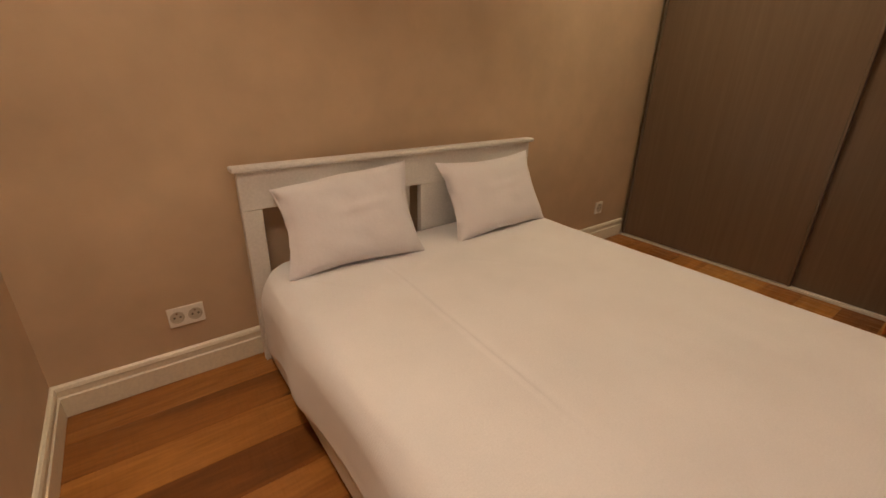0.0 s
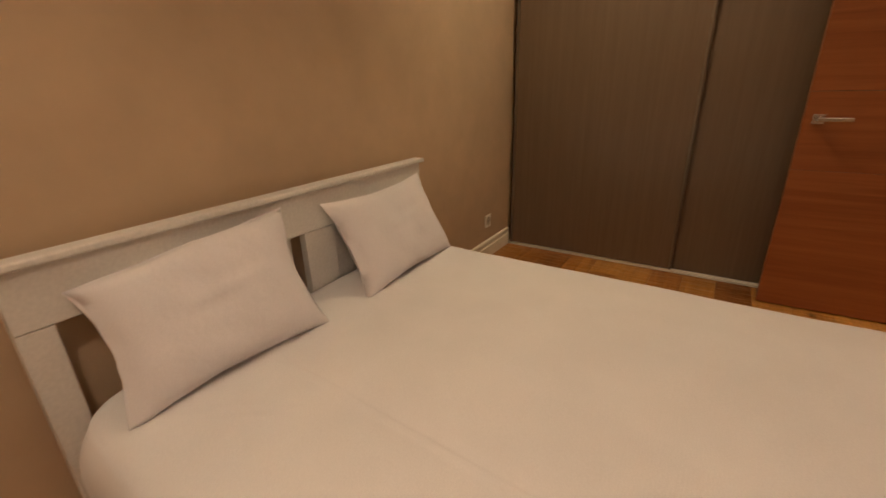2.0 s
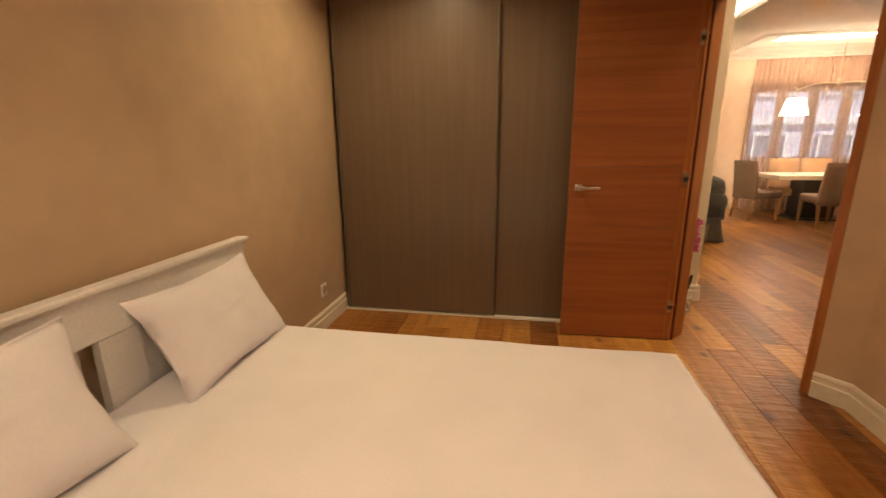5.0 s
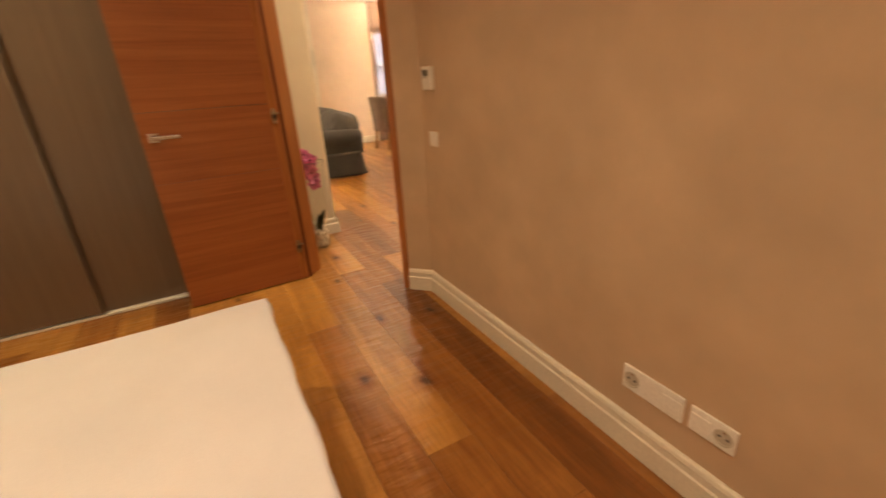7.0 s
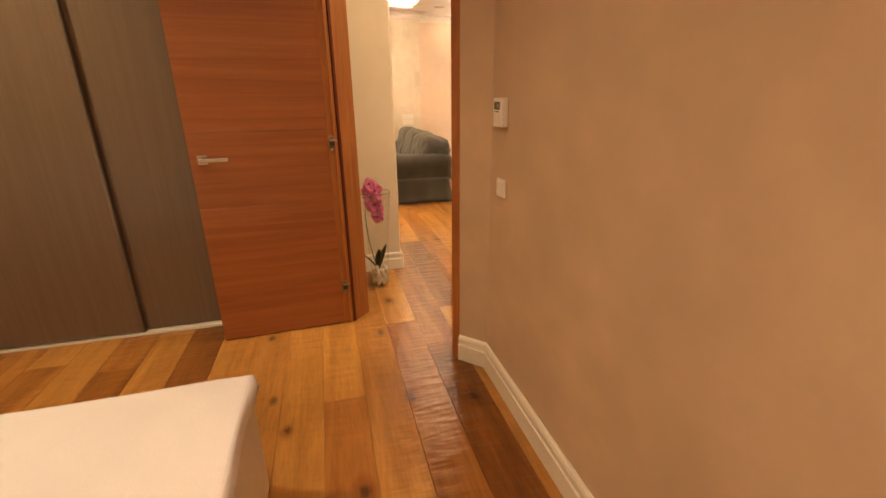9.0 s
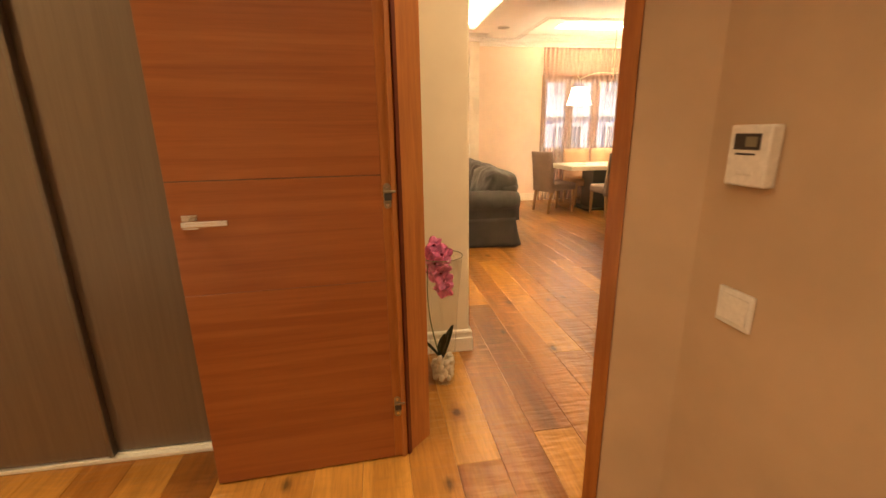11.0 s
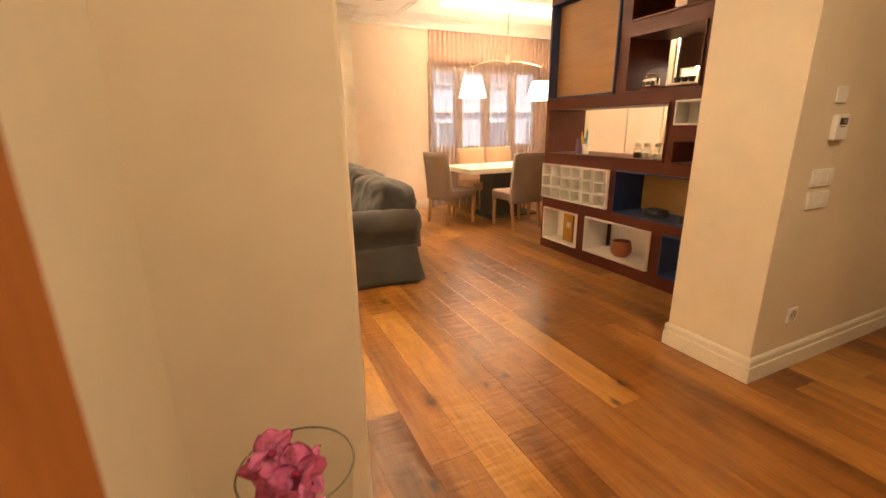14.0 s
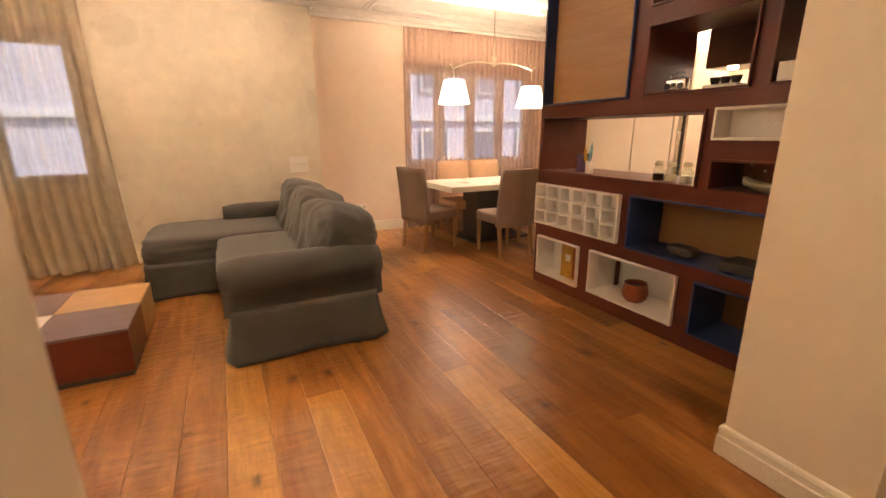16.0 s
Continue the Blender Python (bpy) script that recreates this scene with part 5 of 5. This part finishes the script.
frng = random.Random(11)
BLOOMS = ((-0.03, 0.035, 0.690, 0.036), (-0.05, -0.020, 0.640, 0.044), (0.0, 0.045, 0.635, 0.042), (-0.06, 0.030, 0.600, 0.046), (-0.045, -0.045, 0.615, 0.044),
          (0.0, -0.005, 0.595, 0.042), (-0.07, -0.005, 0.550, 0.046), (-0.03, 0.035, 0.545, 0.042), (-0.045, -0.030, 0.500, 0.044), (-0.05, -0.020, 0.455, 0.044))
for k, (x, y, z, s) in enumerate(BLOOMS):
    bloom = new("blossom")
    bloom.parent = orchid
    bloom.matrix_local = pose(x * 0.8, y * 0.75 + 0.004, z, frng.uniform(-25, 25), -90 + frng.uniform(-35, 35), frng.uniform(-40, 40))
    for q in range(5):
        wide = s * (1.15 if q in (1, 4) else 0.85)
        part("petal", petal(s * 1.3, wide * 1.25, 0.012, k * 3.1 + q), M_PINK, bloom, smooth=True, m=pose(0, 0, 0, frng.uniform(-14, 14), 0, 72 * q + frng.uniform(-8, 8)))
    part("lip", blob(B(), (0, 0.004, 0.006), (0.014, 0.018, 0.014), n=4, k=2.2, wob=0.2, seed=k), M_LIP, bloom, smooth=True)
for k, (turn, lean, length, width) in enumerate(((80, 30, 0.15, 0.034), (-100, 8, 0.180, 0.044), (-60, 16, 0.185, 0.040), (190, 6, 0.17, 0.040))):
    bm = B()
    rows = []
    for j in range(11):
        v = j / 10
        w = width * (0.35 + 1.0 * math.sin(math.pi * min(1, v * 0.92 + 0.06)) ** 0.8) * (1 if v < 0.9 else 0.8)
        rows.append([bm.verts.new((u * w / 2, 0.03 * v * v + 0.006 * abs(u), v * length)) for u in (-1, -0.5, 0, 0.5, 1)])
    for a, b in zip(rows, rows[1:]):
        for i in range(4):
            bm.faces.new((a[i], a[i + 1], b[i + 1], b[i]))
    bmesh.ops.solidify(bm, geom=bm.faces[:], thickness=0.002)
    part("leaf", bm, M_LEAF, orchid, smooth=True, m=pose(0, 0, 0.04, -lean, 0, turn - 90))

# ---- things on the shelf ----
YS = SY


def on_shelf(name, label, category, x, y, z):
    return thing(name, label, category, pose(x, y, z))


pot = on_shelf("copper_pot", "round reddish copper pot in a white box", "pot", 5.80, YS - 0.138, 0.1325)
part("bowl", lathe(B(), [(0.0, 0.0), (0.062, 0.0), (0.088, 0.03), (0.097, 0.07), (0.086, 0.118), (0.080, 0.135), (0.083, 0.145), (0.078, 0.145), (0.075, 0.132), (0.088, 0.07), (0.055, 0.012), (0.0, 0.012)], 36), M_COPPER, pot, smooth=True)
part("contents", lathe(B(), [(0.0, 0.112), (0.0785, 0.112)], 30), M_DARKPL, pot)
stand = on_shelf("divider_panel", "slim dark upright divider standing in a white box", "divider", 6.115, YS - 0.295, 0.1325)
part("edge", box(B(), -0.008, 0.008, -0.02, 0.02, 0.0, 0.318, 0.002), M_MAHOG, stand)
bottle = on_shelf("boxed_bottle", "amber carton with a pale label, standing in a white box", "carton", 6.475, YS - 0.125, 0.1195)
part("carton", box(B(), -0.088, 0.088, -0.045, 0.045, 0.0, 0.300, 0.003), M_GOLD, bottle)
part("label", box(B(), -0.028, 0.030, 0.0452, 0.0462, 0.155, 0.215), M_TILE_WHITE, bottle, "pale square label")
part("band", box(B(), -0.087, -0.055, 0.0452, 0.0460, 0.02, 0.29), M_COPPER, bottle)
radio = on_shelf("small_radio", "small silver retro radio with a carrying handle", "radio", 5.635, YS - 0.09, 1.6245)
part("case", box(B(), -0.075, 0.075, -0.03, 0.03, 0.0, 0.088, 0.022, 4), M_STEEL, radio, smooth=True)
for sx in (-0.045, 0.045):
    part("speaker", tube(B(), [(sx, 0.0302, 0.036), (sx, 0.034, 0.036)], 0.022, 18), M_DARKPL, radio)
part("tape_window", box(B(), -0.016, 0.016, 0.0305, 0.033, 0.028, 0.055), M_DARKPL, radio)
part("handle", tube(B(), [(-0.05, 0, 0.085), (-0.045, 0, 0.105), (-0.03, 0, 0.115), (0.03, 0, 0.115), (0.045, 0, 0.105), (0.05, 0, 0.085)], 0.005, 8), M_STEEL, radio)
cups = on_shelf("saucer_stack", "stack of dark cups on a pale tray", "cups", 5.33, YS - 0.09, 1.6245)
part("tray", box(B(), -0.10, 0.10, -0.06, 0.06, 0.0, 0.02, 0.008, 3), M_TILE_WHITE, cups)
for k, cx in enumerate((-0.06, 0.0, 0.06)):
    part("cup", lathe(B(), [(0.0, 0.0205), (0.018, 0.0205), (0.028, 0.05), (0.030, 0.062), (0.027, 0.062), (0.02, 0.03), (0.0, 0.027)], 18, (cx, 0, 0)), M_BLACK, cups, smooth=True)
for k, x in enumerate((5.695, 5.60, 5.49)):
    b = thing("glass_jar", "small clear glass bottle with a pale cap", "bottle", pose(x, YS - 0.10, 1.0595), "small bottles before the mirror")
    jar = part("jar", lathe(B(), [(0.0, 0.0), (0.036, 0.0), (0.039, 0.008), (0.039, 0.070), (0.026, 0.088), (0.024, 0.100), (0.022, 0.100), (0.024, 0.088), (0.036, 0.069), (0.036, 0.004), (0.0, 0.004)], 20), M_GLASS, b, smooth=True)
    part("contents", lathe(B(), [(0.0, 0.0045), (0.0335, 0.0045), (0.0335, 0.048), (0.0, 0.050)], 18), (M_COFFEE, M_CERAMIC, M_TILE_WHITE)[k], jar)
    part("cap", lathe(B(), [(0.0, 0.101), (0.027, 0.101), (0.029, 0.112), (0.024, 0.130), (0.0, 0.133)], 16), M_CERAMIC, b, smooth=True)
tray = on_shelf("white_tray", "low white tray standing in an open box", "tray", 4.87, YS - 0.12, 1.6245)
part("base", box(B(), -0.16, 0.16, -0.10, 0.10, 0.0, 0.012, 0.003), M_WHITE, tray)
for q in ((-0.16, 0.16, 0.09, 0.10), (-0.16, 0.16, -0.10, -0.09), (-0.16, -0.15, -0.089, 0.089), (0.15, 0.16, -0.089, 0.089)):
    part("side", box(B(), *q, 0.0125, 0.095, 0.002, 1), M_WHITE, tray)
holder = on_shelf("pen_holder", "pale cup holding coloured feathers", "holder", 6.33, YS - 0.10, 1.0595)
part("cup", lathe(B(), [(0.0, 0.0), (0.032, 0.0), (0.034, 0.10), (0.031, 0.10), (0.029, 0.006), (0.0, 0.006)], 20), M_TILE_WHITE, holder, smooth=True)
for mt, lean, tall in ((M_FEATHER, -0.10, 0.20), (M_YELLOW, 0.04, 0.17)):
    bm = B()
    rows = []
    for j in range(9):
        v = j / 8
        w = 0.019 * math.sin(math.pi * (0.08 + 0.9 * v))
        rows.append([bm.verts.new((0.005 + lean * (v - 0.5 * v * v) + u * w, 0.02 + 0.015 * v + 0.004 * abs(u), 0.05 + tall * v)) for u in (-1, 0, 1)])
    for p, q in zip(rows, rows[1:]):
        for i in range(2):
            bm.faces.new((p[i], p[i + 1], q[i + 1], q[i]))
    bmesh.ops.solidify(bm, geom=bm.faces[:], thickness=0.002)
    part("feather", bm, mt, holder, smooth=True)
fig = on_shelf("upright_book", "narrow purple book standing against the shelf side", "book", 6.46, YS - 0.16, 1.0595)
part("cover", box(B(), -0.02, 0.02, -0.06, 0.06, 0.0, 0.15, 0.003), M_PURPLE, fig)
dish = on_shelf("boat_dish", "pale boat-shaped dish in a dark box", "dish", 5.0, YS - 0.07, 1.0545)
bm = B()
rings = []
for j in range(13):
    v = -1 + 2 * j / 12
    w = 0.055 * math.sqrt(max(0.02, 1 - v * v))
    lift = 0.035 * v * v
    rings.append([bm.verts.new((v * 0.13, w * math.cos(a), lift + 0.002 + 0.045 * (1 - math.sin(a)))) for a in [math.pi * k / 10 for k in range(11)]])
for a, b in zip(rings, rings[1:]):
    for k in range(10):
        bm.faces.new((a[k], a[k + 1], b[k + 1], b[k]))
bmesh.ops.solidify(bm, geom=bm.faces[:], thickness=0.005)
part("bowl", bm, M_CERAMIC, dish, smooth=True)
for x, h, mt, r in ((5.165, 0.135, M_GLASS, 0.024), (5.09, 0.10, M_GLASS, 0.028), (4.985, 0.13, M_REDGLASS, 0.036)):
    g = thing("glass_bottle", "small glass bottle in the dark box", "bottle", pose(x, YS - 0.20, 1.0545), "bottles in the dark box")
    part("body", lathe(B(), [(0.0, 0.0), (r, 0.0), (r, h * 0.62), (r * 0.45, h * 0.78), (r * 0.45, h), (0.0, h)], 18), mt, g, smooth=True)
    part("stopper", lathe(B(), [(0.0, h + 0.0005), (r * 0.5, h + 0.0005), (r * 0.5, h + 0.015), (0.0, h + 0.017)], 14), M_STEEL, g)
car = on_shelf("router_box", "low black electronic box with a rounded top", "router", 5.455, YS - 0.12, 0.5745)
part("case", blob(B(), (0, 0, 0.038), (0.20, 0.13, 0.072), n=10, k=4, wob=0.06, wob_scale=1.4), M_BLACK, car, smooth=True)
part("light_band", box(B(), -0.06, 0.03, 0.060, 0.067, 0.042, 0.05), M_STEEL, car)
box2 = on_shelf("set_top_box", "flat black electronic box", "set-top box", 5.03, YS - 0.13, 0.5745)
part("case", box(B(), -0.14, 0.14, -0.10, 0.10, 0.004, 0.062, 0.006, 2), M_BLACK, box2)
for sx in (-0.12, 0.12):
    part("foot", box(B(), sx - 0.01, sx + 0.01, -0.08, 0.08, 0.0, 0.0036), M_DARKPL, box2)

# ceiling speaker grille in the living room
grille = thing("ceiling_speaker", "round flush ceiling speaker with a perforated grille", "speaker", pose(8.77, -2.34, H))
part("ring", lathe(B(), [(0.095, -0.0005), (0.11, -0.0005), (0.11, -0.006), (0.10, -0.009), (0.095, -0.006), (0.095, -0.0005)], 32), M_CEIL, grille)
part("mesh", lathe(B(), [(0.0, -0.005), (0.0945, -0.004)], 32), M_GRILLE, grille)

# ---- outside ----
structure("ground", box(B(), -60, 120, -90, 90, -4.3, -4.0), M_GROUND, "grey street ground far below", "ground")


def facade(name, x, y0, y1, z0, z1, label):
    """A far house across the street, with storeys of windows."""
    h = thing(name, label, "building", pose(x, (y0 + y1) / 2, z0))
    w, t = y1 - y0, z1 - z0
    part("wall", box(B(), 0.0, 6.0, -w / 2, w / 2, 0, t), M_FACADE, h)
    part("roof", box(B(), -0.3, 6.2, -w / 2 - 0.2, w / 2 + 0.2, t, t + 0.25), M_FRAME, h)
    for k in range(int(t // 3)):
        part("ledge", box(B(), -0.12, -0.002, -w / 2, w / 2, k * 3 + 2.85, k * 3 + 3.0), M_WHITE, h)
        for i in range(int(w // 2.2)):
            y = -w / 2 + 1.1 + i * 2.2
            if y > 3.6:                    # blank gable part
                continue
            part("window", box(B(), -0.04, -0.003, y - 0.5, y + 0.5, k * 3 + 0.95, k * 3 + 2.45), M_WINDARK, h)
            bm = B()
            for q in ((y - 0.58, y - 0.5, k * 3 + 0.87, k * 3 + 2.53), (y + 0.5, y + 0.58, k * 3 + 0.87, k * 3 + 2.53), (y - 0.5, y + 0.5, k * 3 + 2.45, k * 3 + 2.53), (y - 0.5, y + 0.5, k * 3 + 0.87, k * 3 + 0.95)):
                box(bm, -0.08, -0.003, q[0], q[1], q[2], q[3])
            part("window_frame", bm, M_WHITE, h)
    return h


facade("apartment_building", 19.0, -16, 10, -4.0, 11.0, "pale rendered apartment building across the street")

# ---- the oak floor, last ----
floor = structure("floor", box(box(B(), -0.53, 9.90, -1.03, 3.12, -0.06, -0.012), 0.88, 9.90, -6.72, -1.03, -0.06, -0.012), M_FLOORGAP, "oiled oak plank floor in mixed tones", "floor")
PW = 0.193
rng = random.Random(7)
plank_mesh = {}


def plank(length, material):
    if (length, material) not in plank_mesh:
        bm = B()
        c, g = 0.0012, 0.0003
        a, b, w0, w1 = g, length - g, g, PW - g
        lo = [bm.verts.new(p) for p in ((a, w0, -0.02), (b, w0, -0.02), (b, w1, -0.02), (a, w1, -0.02))]
        md = [bm.verts.new(p) for p in ((a, w0, -c), (b, w0, -c), (b, w1, -c), (a, w1, -c))]
        hi = [bm.verts.new(p) for p in ((a + c, w0 + c, 0), (b - c, w0 + c, 0), (b - c, w1 - c, 0), (a + c, w1 - c, 0))]
        bm.faces.new(hi)
        for p, q in ((lo, md), (md, hi)):
            for k in range(4):
                bm.faces.new((p[k], p[(k + 1) % 4], q[(k + 1) % 4], q[k]))
        plank_mesh[length, material] = mesh_of("plank", bm, material)
    return plank_mesh[length, material]


# boards that stand out: by row, the joints along it and the tone of each board between them
M, P, K = M_FLOOR, M_FLOOR_PALE, M_FLOOR_DARK
# row -3's dark board paints in wall shade; pale ones by the wardrobe, lamp light
LAID = {-2: ((0.9, 3.06, 5.0, 6.7, 8.8), (M, M, P, M, M, M)), -1: ((1.3, 3.6, 5.5, 7.6), (M, P, M, M, M)), -3: ((0.4, 2.75, 4.9, 7.0), (M, K, M, M, M)), 0: ((0.6, 2.39, 4.1), (M, M, P)),
        1: ((1.8, 4.1), (P, P, M)), 2: ((0.9, 4.0), (M, P, M)), 3: ((0.2, 2.4, 4.2), (M, M, P, M)), 4: ((1.6, 4.0), (M, K, M)), 5: ((1.9, 4.0), (M, P, M)), 6: ((0.7, 2.965), (M, K, M)), 7: ((1.4, 4.2), (M, P, M)), 8: ((1.1, 3.1), (M, M, P)), 9: ((0.6, 2.7), (K, M, M)), 10: ((1.5, 3.3), (M, K, M)), 11: ((0.9, 2.9), (K, M, M)), 12: ((1.3, 3.0), (M, M, M)),
        -5: ((2.0, 4.3, 6.5, 8.6), (M, M, M, K, M)), -6: ((1.6, 3.87, 5.85, 8.0), (M, M, P, M, M)), -7: ((2.2, 4.32, 6.4, 8.3), (M, K, M, K, M)), -8: ((3.2, 5.25, 7.3), (M, M, M, K)),
        -9: ((2.4, 4.6, 6.9), (K, M, M, M)), -11: ((3.1, 5.44, 7.7), (M, K, M, M)), -12: ((2.3, 4.5, 6.6), (M, K, K, M))}
for r in range(-30, 18):
    y = -0.265 + r * PW
    if y + PW > 3.1:
        break
    left = -0.50 if y + PW > -0.97 else 0.95
    if r in LAID:
        cuts, tones = LAID[r]
    else:
        cuts, x = [], left - rng.choice((0.2, 0.5, 0.9, 1.2))
        while x < 9.6:
            x += rng.choice((1.5, 1.9, 2.3, 2.3, 2.6))
            cuts.append(x)
        tones = [rng.choice((M, M, M, P, K)) for _ in range(len(cuts) + 1)]
    ends = [left] + [c for c in cuts if left + 0.1 < c < 9.8] + [9.85]
    tones = tones[-(len(ends) - 1):] if len(tones) >= len(ends) - 1 else list(tones) + [M] * (len(ends) - 1 - len(tones))
    for a, b, tone in zip(ends, ends[1:], tones):
        p = new("plank", plank(round(b - a, 3), tone))
        p.location = (a, y, rng.uniform(-0.0007, 0.0))
        p.parent = floor
